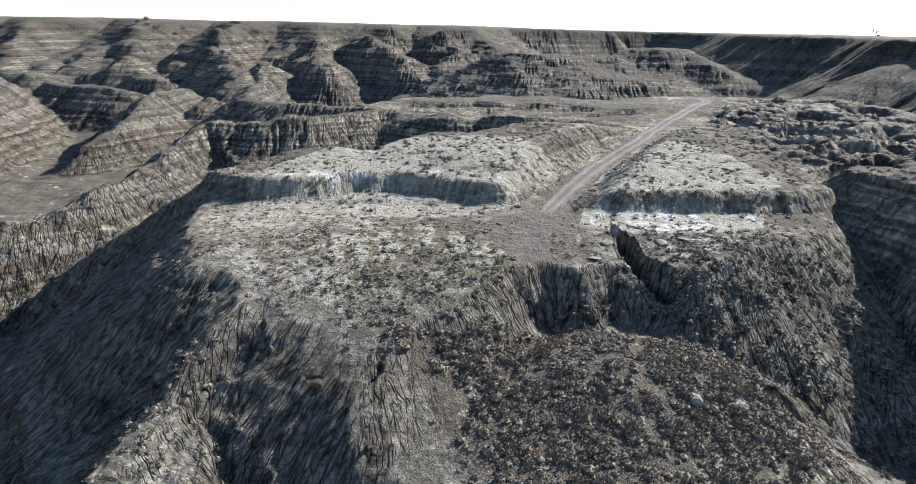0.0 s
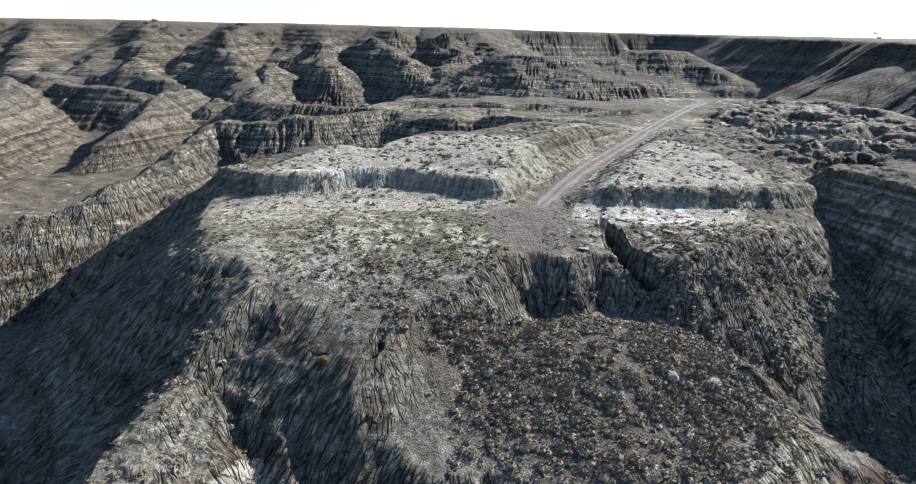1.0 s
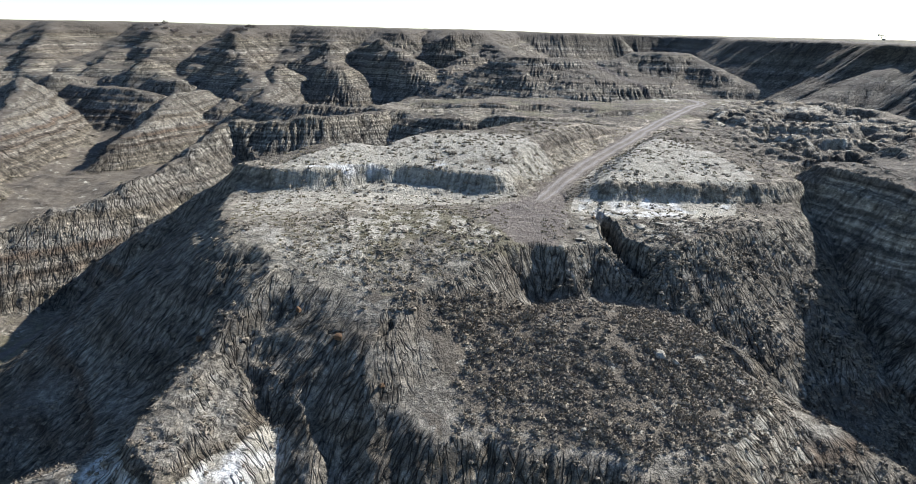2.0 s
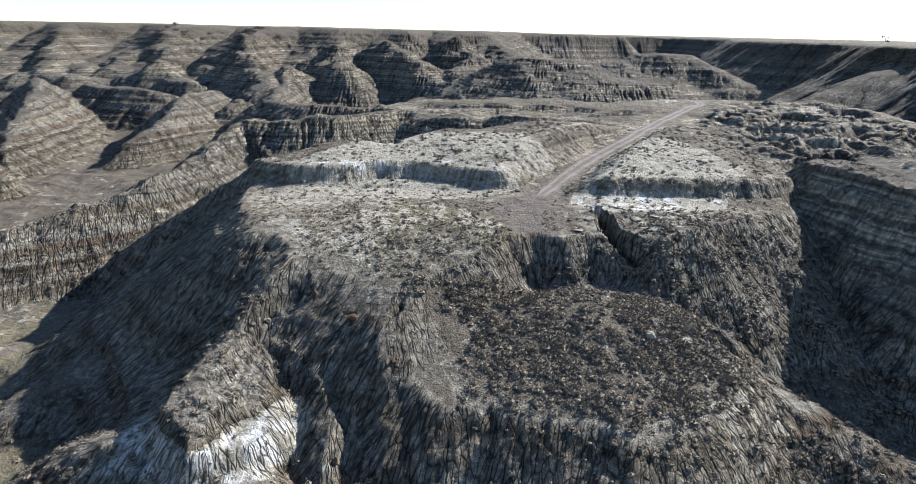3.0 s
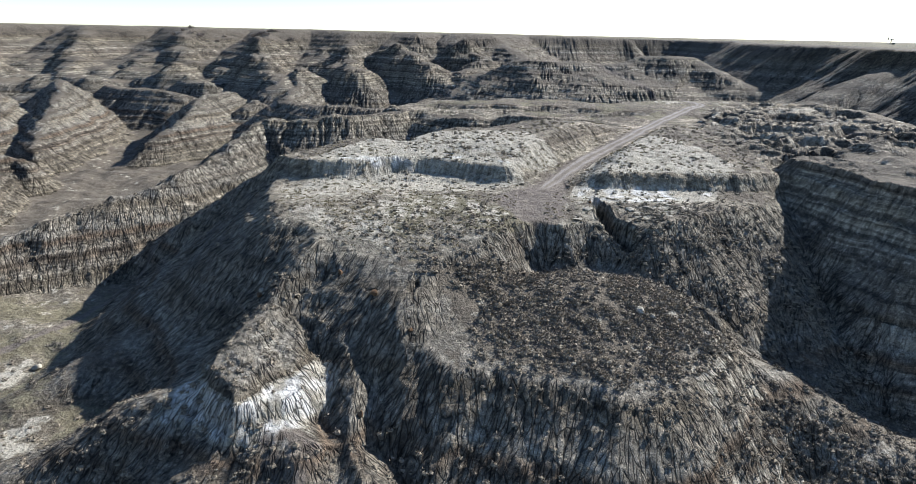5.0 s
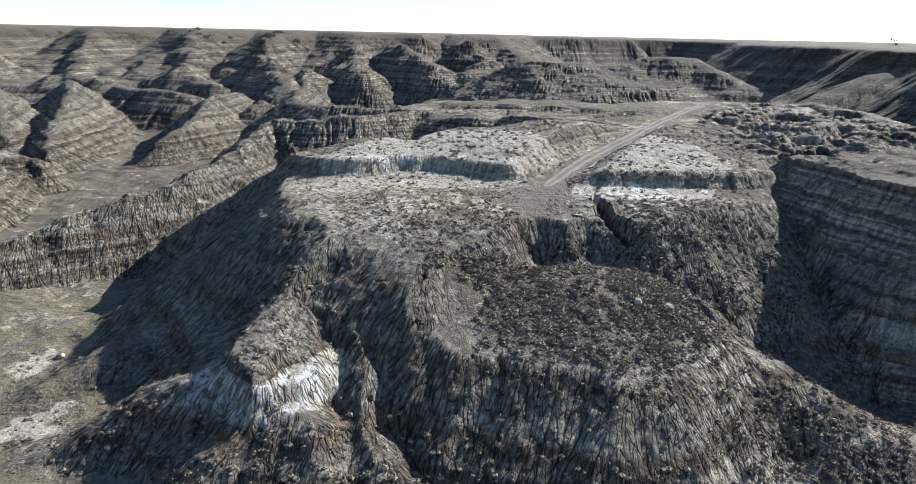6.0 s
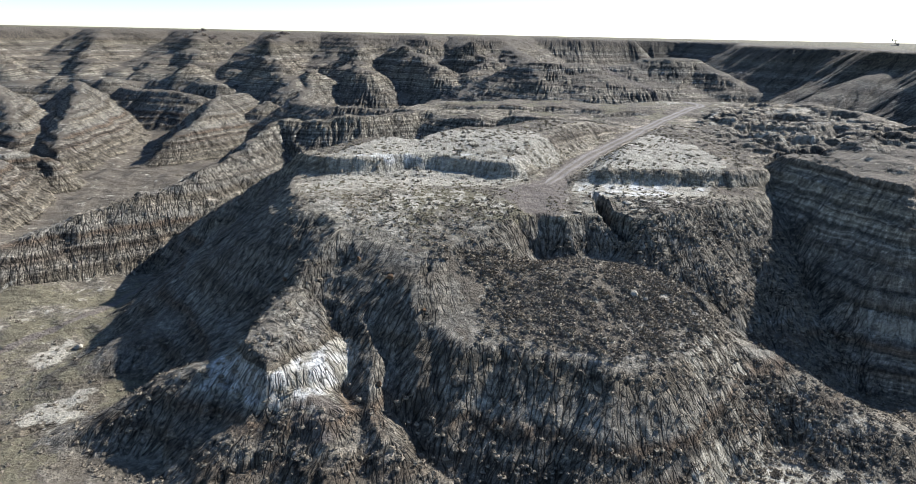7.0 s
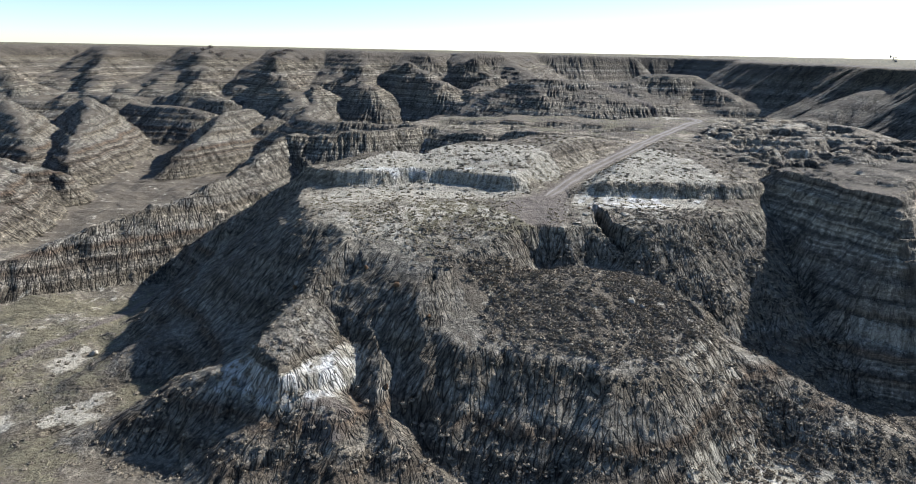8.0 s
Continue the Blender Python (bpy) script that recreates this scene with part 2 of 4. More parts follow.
BENCHES = [
    ([(40, 66, -24), (43.3, 60, -27.4), (44.3, 54, -31), (43.8, 47, -35.4), (43, 42, -37.6)], 0.75, 12, 2.0),
    ([(27, 46, -31), (33, 42.2, -33.9), (39.5, 39.6, -36), (43, 36.4, -37.9), (47, 33.4, -39), (56, 28, -41)], 0.5, 8, 2.0),
    ([(-19.5, 50, -24), (-22.4, 45.5, -26.6), (-23.4, 41, -28.8), (-23.2, 36, -30)], 0.8, 13, 1.0),
    ([(-19, 27, -33.6), (-15, 24, -35), (-12.5, 18, -38.5), (-8, 12, -42)], 0.6, 8, 2.0),
    # skirts in the shade of the mesa
    ([(-31, 68, -25), (-36, 60, -31), (-40, 52, -35.4), (-46, 45, -38.2), (-52, 38, -40.6)], 0.55, 10, 4.0),
    ([(-25.5, 31, -32.6), (-34, 29.5, -35.3), (-42, 25, -38.8), (-48, 20, -41)], 0.6, 8, 1.5),
    ([(-104, 54, -38), (-88, 51, -39.6), (-79, 47, -41.8)], 0.5, 8, 1.5),
    # knob by the gully
    ([(-38, 80, -27), (-46, 84, -33), (-52, 84, -38)], 0.8, 10, 2.0),
]
RIGHT_HILL = [(53.5, 84), (56, 76), (57, 67), (56.5, 58), (60.5, 55.6), (64, 58), (72, 68), (92, 88), (130, 112), (90, 108), (72, 92), (58, 88)]
GULLIES = [
    ([(19.3, 70, -22.9), (19.2, 66, -25.5), (20, 61, -28.4), (22, 56.5, -29.8)], 0.3, 5.0),
    ([(52, 79, -20.8), (51, 72, -23.8), (50.5, 65, -28), (50.6, 58.4, -32.4), (49.5, 50, -36), (50.5, 42, -38.6), (55, 34, -40.6), (63, 26, -42)], 0.3, 1.3),
    ([(-24, 52, -25.2), (-26.5, 47, -29.4), (-29.5, 40, -33.2), (-34.5, 35.5, -36.4), (-42, 31, -39.5), (-50, 26, -42)], 0.3, 0.95),
    ([(-15.5, 39.5, -29.4), (-12.4, 36, -31.4), (-10, 31.5, -34.2), (-8.6, 26, -37), (-4, 21.5, -39.6), (6, 16, -42)], 0.3, 0.7),
    ([(26, 48.5, -29.4), (28, 46.6, -31.2), (30.5, 44.6, -33), (35, 43, -35.2), (40, 42, -37.2), (45, 38.5, -38.8), (50, 34, -40)], 0.3, 1.3),
    ([(-6.2, 46.2, -24.5), (-6.4, 44, -26), (-6.5, 42, -27.6)], 0.05, 2.6),
]


def axis(*runs):
    """Grid lines: runs of (start, end, spacing at the start, spacing at the end)."""
    out = []
    for a, b, s0, s1 in runs:
        v = a
        while v < b:
            out.append(v)
            v += s0 + (s1 - s0) * (v - a) / (b - a)
    out.append(runs[-1][1])
    return np.array(out)


XS = axis((-3500, -600, 400, 60), (-600, -300, 30, 1.4), (-300, -180, 1.3, 0.9), (-180, -45, 0.9, 0.26), (-45, 56, 0.235, 0.235), (56, 130, 0.24, 0.9),
          (130, 330, 0.9, 2.0), (330, 600, 3, 40), (600, 3500, 60, 400))
YS = axis((-160, 8, 12, 0.8), (8, 18, 0.6, 0.23), (18, 84, 0.225, 0.225), (84, 180, 0.26, 0.7), (180, 320, 0.7, 1.0), (320, 425, 0.9, 1.3), (425, 640, 2, 5), (640, 4300, 12, 300))


def streaks(z, grain, steps, seed):
    """Noise drawn out along the ways that water takes downhill: mean 0, spread 1."""
    rng = np.random.RandomState(seed)
    ny, nx = z.shape
    seeds = rng.normal(size=(ny // grain + 2, nx // grain + 2)).astype(np.float32)
    sx, sy = np.gradient(XS), np.gradient(YS)
    gy, gx = np.gradient(z, YS, XS)
    gx, gy = gx + 0.16 * fbm(GX * 0.6, GY * 0.6, seed + 3, 2), gy + 0.16 * fbm(GX * 0.6, GY * 0.6, seed + 7, 2)
    n = np.hypot(gx, gy) + 1e-6
    cell = np.minimum(np.minimum(sx[None, :], sy[:, None]), 1.6) * 0.8 * grain
    ux, uy = (gx / n * cell / sx[None, :]).astype(np.float32), (gy / n * cell / sy[:, None]).astype(np.float32)
    jx, jy = np.meshgrid(np.arange(nx, dtype=np.float32), np.arange(ny, dtype=np.float32))
    total = np.zeros(z.shape, np.float32)
    for way in (1, -1):
        px, py = jx.copy(), jy.copy()
        for k in range(steps):
            ix, iy = np.clip(px, 0, nx - 1).astype(np.int32), np.clip(py, 0, ny - 1).astype(np.int32)
            total += (1 - k / steps) * seeds[iy // grain, ix // grain]
            flat = iy * nx + ix
            px += way * ux.ravel()[flat]
            py += way * uy.ravel()[flat]
    total = 0.5 * total + 0.125 * (np.roll(total, 1, 0) + np.roll(total, -1, 0) + np.roll(total, 1, 1) + np.roll(total, -1, 1))
    return (total - total.mean()) / total.std()


GX, GY = np.meshgrid(XS, YS)
COARSE = np.meshgrid(XS[::2], YS[::2])
BASE = land(*COARSE)
BASE = np.stack([np.interp(XS, XS[::2], row) for row in BASE])
BASE = np.stack([np.interp(YS, YS[::2], col) for col in BASE.T], 1)
slope0 = np.hypot(*np.gradient(BASE, YS, XS))
steepness = smooth(0.25, 0.6, slope0)
# beds of harder and softer clay make ledges
lift = BASE + 0.5 * fbm(GX * 0.03, GY * 0.03, 101, 3)
ledge = 0.26 * np.sin(lift * 2 * np.pi / 2.6) + 0.16 * np.sin(lift * 2 * np.pi / 1.13 + 1.0)
far_amt = smooth(80, 200, np.hypot(GX, GY))
clay_only = smooth(118, 100, GX)
Z = BASE + ledge * steepness * (0.3 - 0.22 * smooth(-18, -12, GX) * smooth(50, 40, GX) * smooth(60, 50, GY) + 0.6 * far_amt + 0.9 * smooth(50, 56, GX) * smooth(86, 78, GY)) * clay_only
# rills: narrow cracks between smooth ribs, and broader runnels every few metres
SOFT = BASE
for k in (4, 4, 3):
    for ax in (0, 1):
        run = np.cumsum(np.concatenate([np.repeat(SOFT.take([0], ax), k + 1, ax), SOFT, np.repeat(SOFT.take([-1], ax), k, ax)], ax), ax)
        n = SOFT.shape[ax]
        SOFT = (run.take(np.arange(2 * k + 1, 2 * k + 1 + n), ax) - run.take(np.arange(n), ax)) / (2 * k + 1)
g_y, g_x = np.gradient(SOFT, YS, XS)
FALL = np.arctan2(g_y, g_x) % math.pi
CELL = np.minimum(np.sqrt(np.gradient(XS)[None, :] * np.gradient(YS)[:, None]), 0.55)
fine_rill, broad_rill = streaks(SOFT, 1, 12, 201), streaks(SOFT, 4, 9, 202)
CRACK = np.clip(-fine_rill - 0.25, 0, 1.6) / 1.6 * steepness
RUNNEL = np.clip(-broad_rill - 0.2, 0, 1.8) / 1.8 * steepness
near_face = np.maximum(smooth(-18, -12, GX) * smooth(30, 20, GX) * smooth(60, 50, GY), smooth(6, 0, poly_dist(GX, GY, MESA)) * smooth(62, 68, GY))
Z = Z - CELL * ((0.45 + 0.45 * far_amt) * CRACK - 0.10 * steepness * np.clip(fine_rill, -1, 2)) - CELL * (1.3 - 0.8 * near_face) * RUNNEL
Z = Z + steepness * (0.04 + 0.14 * smooth(14, 24, GX)) * fbm(GX * 0.9, GY * 0.9, 111, 3, 0.65) * (1 - far_amt) + 0.05 * fbm(GX * 1.7, GY * 1.7, 121, 2) * (1 - far_amt)
SLOPE = np.hypot(*np.gradient(Z, YS, XS))


def height(x, y):
    """Height of the finished ground at arrays x, y."""
    x, y = np.asarray(x, float), np.asarray(y, float)
    i, j = np.clip(np.searchsorted(XS, x) - 1, 0, len(XS) - 2), np.clip(np.searchsorted(YS, y) - 1, 0, len(YS) - 2)
    u, v = (x - XS[i]) / (XS[i + 1] - XS[i]), (y - YS[j]) / (YS[j + 1] - YS[j])
    return (Z[j, i] * (1 - u) + Z[j, i + 1] * u) * (1 - v) + (Z[j + 1, i] * (1 - u) + Z[j + 1, i + 1] * u) * v


# ---- materials ----
def nodes(name, rough=0.9):
    m = bpy.data.materials.new(name)
    m.use_nodes = True
    bsdf = m.node_tree.nodes["Principled BSDF"]
    bsdf.inputs["Roughness"].default_value = rough
    bsdf.inputs["Specular IOR Level"].default_value = 0.15
    return m, m.node_tree, bsdf


def put(tree, kind, **given):
    """A node with its properties and inputs; an input given as a socket is linked."""
    n = tree.nodes.new(kind)
    for key, value in given.items():
        if key == "p_operation":
            n.operation = value
        elif key == "p_use_clamp":
            n.use_clamp = value
        elif key == "p_data_type":
            n.data_type = value
        elif key == "p_blend_type":
            n.blend_type = value
        elif key == "p_noise_dimensions":
            n.noise_dimensions = value
        elif key == "p_feature":
            n.feature = value
        elif key == "p_interpolation_type":
            n.interpolation_type = value
        elif key == "p_rotation_type":
            n.rotation_type = value
        elif key == "p_attribute_name":
            n.attribute_name = value
        if key.startswith("p_"):
            continue
        name = key.replace("_", " ") if not key.startswith("i") or not key[1:].isdigit() else int(key[1:])
        sock = n.inputs[name]
        if isinstance(value, bpy.types.NodeSocket):
            tree.links.new(value, sock)
        else:
            sock.default_value = value
    return n


def arith(tree, op, a, b=0.0, clamp=False):
    return put(tree, "ShaderNodeMath", p_operation=op, p_use_clamp=clamp, i0=a, i1=b).outputs[0]


def blend(tree, fac, a, b, mode="MIX"):
    n = put(tree, "ShaderNodeMix", p_data_type="RGBA", p_blend_type=mode)
    for i, v in ((0, fac), (6, a), (7, b)):
        if isinstance(v, bpy.types.NodeSocket):
            tree.links.new(v, n.inputs[i])
        else:
            n.inputs[i].default_value = v if i == 0 else (*v, 1)
    return n.outputs[2]


def ramp(tree, fac, stops, mode="LINEAR"):
    n = tree.nodes.new("ShaderNodeValToRGB")
    tree.links.new(fac, n.inputs[0])
    n.color_ramp.interpolation = mode
    el = n.color_ramp.elements
    while len(el) < len(stops):
        el.new(1.0)
    for e, (at, col) in zip(el, stops):
        e.position, e.color = at, (*col, 1) if isinstance(col, tuple) else (col, col, col, 1)
    return n.outputs[0]


def mapped(tree, pos, sx, sy, sz):
    return put(tree, "ShaderNodeMapping", Vector=pos, Scale=(sx, sy, sz)).outputs[0]


def noise_tex(tree, vec, scale, detail=4.0, rough=0.55, warp=0.0):
    return put(tree, "ShaderNodeTexNoise", Vector=vec, Scale=scale, Detail=detail, Roughness=rough, Distortion=warp).outputs[0]


# beds from the valley floor up: height of the bed's foot, colour
BEDS = [(-46, (0.142, 0.120, 0.085)), (-42.5, (0.164, 0.142, 0.106)), (-41, (0.119, 0.100, 0.072)), (-39.8, (0.188, 0.166, 0.130)), (-38.6, (0.112, 0.089, 0.064)),
        (-37.4, (0.172, 0.152, 0.119)), (-36.2, (0.119, 0.088, 0.060)), (-35.3, (0.219, 0.199, 0.160)), (-33.6, (0.188, 0.164, 0.126)), (-32.2, (0.134, 0.112, 0.080)),
        (-31.2, (0.188, 0.169, 0.136)), (-29.6, (0.157, 0.138, 0.107)), (-28.6, (0.196, 0.176, 0.140)), (-27.2, (0.142, 0.123, 0.094)), (-26.2, (0.193, 0.174, 0.140)),
        (-24.8, (0.164, 0.147, 0.115)), (-23.6, (0.226, 0.202, 0.156)), (-21.8, (0.172, 0.148, 0.109)), (-20.6, (0.251, 0.219, 0.163)), (-18.2, (0.149, 0.125, 0.093)),
        (-16.4, (0.196, 0.170, 0.128)), (-14.4, (0.126, 0.106, 0.080)), (-12.4, (0.203, 0.180, 0.140)), (-10.4, (0.126, 0.108, 0.080)), (-8.0, (0.172, 0.149, 0.109)),
        (-5.5, (0.112, 0.090, 0.060)), (-3.0, (0.112, 0.089, 0.056))]


def ground_material():
    m, t, bsdf = nodes("clay", 0.95)
    pos = put(t, "ShaderNodeNewGeometry").outputs["Position"]
    z = put(t, "ShaderNodeSeparateXYZ", Vector=pos).outputs[2]
    broad = noise_tex(t, pos, 0.035, 3)
    mid = noise_tex(t, pos, 0.45, 5, 0.6)
    fine = noise_tex(t, pos, 3.2, 6, 0.65)
    # bedded clay
    zz = arith(t, "ADD", z, arith(t, "MULTIPLY", arith(t, "SUBTRACT", broad, 0.5), 2.6))
    zz = arith(t, "ADD", zz, arith(t, "MULTIPLY", arith(t, "SUBTRACT", mid, 0.5), 0.9))
    level = put(t, "ShaderNodeMapRange", Value=zz, From_Min=-46.0, From_Max=0.0).outputs[0]
    beds = ramp(t, level, [((h + 46) / 46, c) for h, c in BEDS], "EASE")
    thin = put(t, "ShaderNodeTexNoise", p_noise_dimensions="1D", W=arith(t, "MULTIPLY", zz, 1.5), Scale=1.0, Detail=4.0, Roughness=0.7).outputs[0]
    thin = ramp(t, thin, [(0.34, 0.58), (0.45, 1.0), (0.54, 1.3), (0.66, 2.1)])
    bedding = put(t, "ShaderNodeAttribute", p_attribute_name="bedding").outputs["Fac"]
    rock = blend(t, bedding, beds, thin, "MULTIPLY")
    # streaks that the rain drew down the faces
    streak = noise_tex(t, mapped(t, pos, 1.6, 1.6, 0.16), 1.0, 5, 0.6)
    rock = blend(t, 1.0, rock, ramp(t, streak, [(0.3, 0.66), (0.5, 1.0), (0.7, 1.32)]), "MULTIPLY")
    rock = blend(t, 0.55, rock, ramp(t, fine, [(0.3, 0.62), (0.5, 1.0), (0.72, 1.36)]), "MULTIPLY")
    grit = noise_tex(t, pos, 11.0, 3, 0.7)
    rock = blend(t, 0.7, rock, ramp(t, grit, [(0.3, 0.6), (0.5, 1.0), (0.7, 1.4)]), "MULTIPLY")
    clod = noise_tex(t, pos, 1.1, 6, 0.7)
    rock = blend(t, 0.6, rock, ramp(t, clod, [(0.32, 0.6), (0.5, 1.0), (0.68, 1.4)]), "MULTIPLY")
    cover = {k: put(t, "ShaderNodeAttribute", p_attribute_name=k).outputs["Fac"] for k in ("alkali", "grass", "soil", "brown")}

    def patch(key, spread, lo=0.42, hi=0.58):
        """A cover with a ragged edge."""
        v = arith(t, "ADD", cover[key], arith(t, "MULTIPLY", arith(t, "SUBTRACT", spread, 0.5), 1.5))
        return put(t, "ShaderNodeMapRange", p_interpolation_type="SMOOTHSTEP", Value=v, From_Min=lo, From_Max=hi).outputs[0]

    brown = blend(t, fine, (0.075, 0.062, 0.047), (0.185, 0.158, 0.120))
    grass = blend(t, mid, (0.105, 0.090, 0.058), (0.215, 0.190, 0.125))
    grass = blend(t, 0.8, grass, ramp(t, fine, [(0.3, 0.5), (0.5, 1.0), (0.7, 1.3)]), "MULTIPLY")
    white = blend(t, mid, (0.250, 0.225, 0.170), (0.47, 0.433, 0.350))
    white = blend(t, 0.6, white, ramp(t, fine, [(0.3, 0.62), (0.5, 1.0), (0.7, 1.15)]), "MULTIPLY")
    chalk = put(t, "ShaderNodeMapRange", Value=cover["alkali"], From_Min=1.0, From_Max=1.4).outputs[0]
    white = blend(t, chalk, white, (0.60, 0.585, 0.54))
    soil = blend(t, mid, (0.125, 0.104, 0.085), (0.185, 0.158, 0.130))
    spread = arith(t, "ADD", arith(t, "MULTIPLY", mid, 0.6), arith(t, "MULTIPLY", fine, 0.4))
    col = blend(t, patch("brown", spread), rock, brown)
    col = blend(t, patch("grass", spread), col, grass)
    col = blend(t, patch("alkali", spread), col, white)
    col = blend(t, patch("soil", mid, 0.35, 0.7), col, soil)
    col = blend(t, 0.5, col, ramp(t, clod, [(0.32, 0.35), (0.5, 0.85), (0.68, 1.5)]), "MULTIPLY")
    col = blend(t, 0.8, col, ramp(t, grit, [(0.3, 0.35), (0.5, 0.9), (0.7, 1.6)]), "MULTIPLY")
    # drying cracks and rills that run down the slope; their way turns in steps with the fall of the ground
    fall = put(t, "ShaderNodeAttribute", p_attribute_name="fall").outputs["Fac"]
    bare = put(t, "ShaderNodeAttribute", p_attribute_name="bare").outputs["Fac"]
    turn = arith(t, "ADD", fall, arith(t, "MULTIPLY", arith(t, "SUBTRACT", mid, 0.5), 0.35))
    turn = arith(t, "MULTIPLY", arith(t, "FLOOR", arith(t, "MULTIPLY", turn, 12 / math.pi)), -math.pi / 12)
    wob = put(t, "ShaderNodeTexNoise", Vector=pos, Scale=0.9, Detail=3.0).outputs["Color"]
    bent = put(t, "ShaderNodeVectorMath", p_operation="ADD", i0=pos, i1=put(t, "ShaderNodeVectorMath", p_operation="SCALE", i0=wob, Scale=0.4).outputs[0]).outputs[0]
    along = put(t, "ShaderNodeVectorRotate", p_rotation_type="Z_AXIS", Vector=bent, Angle=turn).outputs[0]

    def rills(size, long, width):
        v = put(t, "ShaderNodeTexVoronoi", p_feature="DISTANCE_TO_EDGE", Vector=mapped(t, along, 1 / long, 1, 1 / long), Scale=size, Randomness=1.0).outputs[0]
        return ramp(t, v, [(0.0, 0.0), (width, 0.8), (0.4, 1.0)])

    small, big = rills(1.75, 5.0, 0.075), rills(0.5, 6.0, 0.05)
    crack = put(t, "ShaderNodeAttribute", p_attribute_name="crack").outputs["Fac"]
    # shade of the carved cracks and runnels, painted into the colour by their depth
    crack_shade = ramp(t, crack, [(0.0, 1.03), (0.25, 0.8), (0.7, 0.5)])
    # painted shade: the colour darkens along the crack lines that the bump sinks
    rill_shade = arith(t, "MULTIPLY", ramp(t, small, [(0.0, 0.25), (0.7, 0.9), (1.0, 1.05)]), ramp(t, big, [(0.0, 0.4), (0.7, 0.95), (1.0, 1.03)]))
    col = blend(t, 0.9, col, crack_shade, "MULTIPLY")
    col = blend(t, bare, col, blend(t, 1.0, col, rill_shade, "MULTIPLY"))
    t.links.new(col, bsdf.inputs["Base Color"])
    relief = arith(t, "MULTIPLY", arith(t, "ADD", arith(t, "MULTIPLY", small, 0.22), arith(t, "MULTIPLY", big, 0.30)), bare)
    relief = arith(t, "ADD", relief, arith(t, "MULTIPLY", fine, 0.22))
    relief = arith(t, "ADD", relief, arith(t, "MULTIPLY", clod, 0.35))
    relief = arith(t, "ADD", relief, arith(t, "MULTIPLY", noise_tex(t, pos, 0.3, 5, 0.65), 0.7))
    bump = put(t, "ShaderNodeBump", Strength=1.0, Distance=1.0, Height=relief)
    t.links.new(bump.outputs[0], bsdf.inputs["Normal"])
    return m


def leaf_material(name, dark, light):
    m, t, bsdf = nodes(name, 0.9)
    geo = put(t, "ShaderNodeNewGeometry")
    r = put(t, "ShaderNodeObjectInfo").outputs["Random"]
    f = arith(t, "ADD", arith(t, "MULTIPLY", geo.outputs["Random Per Island"], 0.7), arith(t, "MULTIPLY", r, 0.3))
    t.links.new(blend(t, f, dark, light), bsdf.inputs["Base Color"])
    return m


def stone_material(name, dark, light):
    m, t, bsdf = nodes(name, 0.9)
    pos = put(t, "ShaderNodeTexCoord").outputs["Object"]
    n = noise_tex(t, pos, 2.4, 6, 0.65)
    t.links.new(blend(t, ramp(t, n, [(0.35, 0.0), (0.65, 1.0)]), dark, light), bsdf.inputs["Base Color"])
    bump = put(t, "ShaderNodeBump", Strength=0.8, Distance=0.15, Height=noise_tex(t, pos, 6.0, 6, 0.7))
    t.links.new(bump.outputs[0], bsdf.inputs["Normal"])
    return m


def plain_material(name, colour, rough, metal=0.0):
    m, t, bsdf = nodes(name, rough)
    pos = put(t, "ShaderNodeTexCoord").outputs["Object"]
    n = ramp(t, noise_tex(t, pos, 3.0, 5), [(0.3, 0.7), (0.7, 1.2)])
    t.links.new(blend(t, 1.0, colour, n, "MULTIPLY"), bsdf.inputs["Base Color"])
    bsdf.inputs["Metallic"].default_value = metal
    return m


CLAY = ground_material()
SAGE = leaf_material("sagebrush_leaves", (0.070, 0.058, 0.045), (0.310, 0.265, 0.195))
TWIG = leaf_material("bare_twigs", (0.110, 0.088, 0.072), (0.260, 0.215, 0.180))
STRAW = leaf_material("dry_grass", (0.13, 0.105, 0.055), (0.28, 0.24, 0.145))
BARK = plain_material("grey_bark", (0.10, 0.085, 0.07), 0.95)
RUST_STONE = stone_material("ironstone", (0.075, 0.042, 0.022), (0.165, 0.105, 0.06))
PALE_STONE = stone_material("pale_sandstone", (0.20, 0.18, 0.14), (0.38, 0.35, 0.28))
STEEL = plain_material("weathered_steel", (0.10, 0.10, 0.105), 0.6, 0.4)


# ---- ground ----
def sheet(name, keep, material):
    """The faces of the ground grid where keep is true, as one mesh."""
    ny, nx = Z.shape
    idx = np.arange(nx * ny).reshape(ny, nx)
    quads = np.stack([idx[:-1, :-1], idx[:-1, 1:], idx[1:, 1:], idx[1:, :-1]], -1)[keep]
    used = np.unique(quads)
    remap = np.zeros(nx * ny, np.int64)
    remap[used] = np.arange(len(used))
    co = np.stack([GX.ravel()[used], GY.ravel()[used], Z.ravel()[used]], 1)
    me = bpy.data.meshes.new(name)
    me.vertices.add(len(used))
    me.vertices.foreach_set("co", co.ravel())
    me.loops.add(quads.size)
    me.loops.foreach_set("vertex_index", remap[quads].ravel())
    me.polygons.add(len(quads))
    me.polygons.foreach_set("loop_start", np.arange(0, quads.size, 4))
    me.update(calc_edges=True)
    me.polygons.foreach_set("use_smooth", np.ones(len(quads), bool))
    for key, field in COVER.items():
        me.attributes.new(key, "FLOAT", "POINT").data.foreach_set("value", field.ravel()[used].astype(np.float32))
    me.materials.append(material)
    return new(name, me)


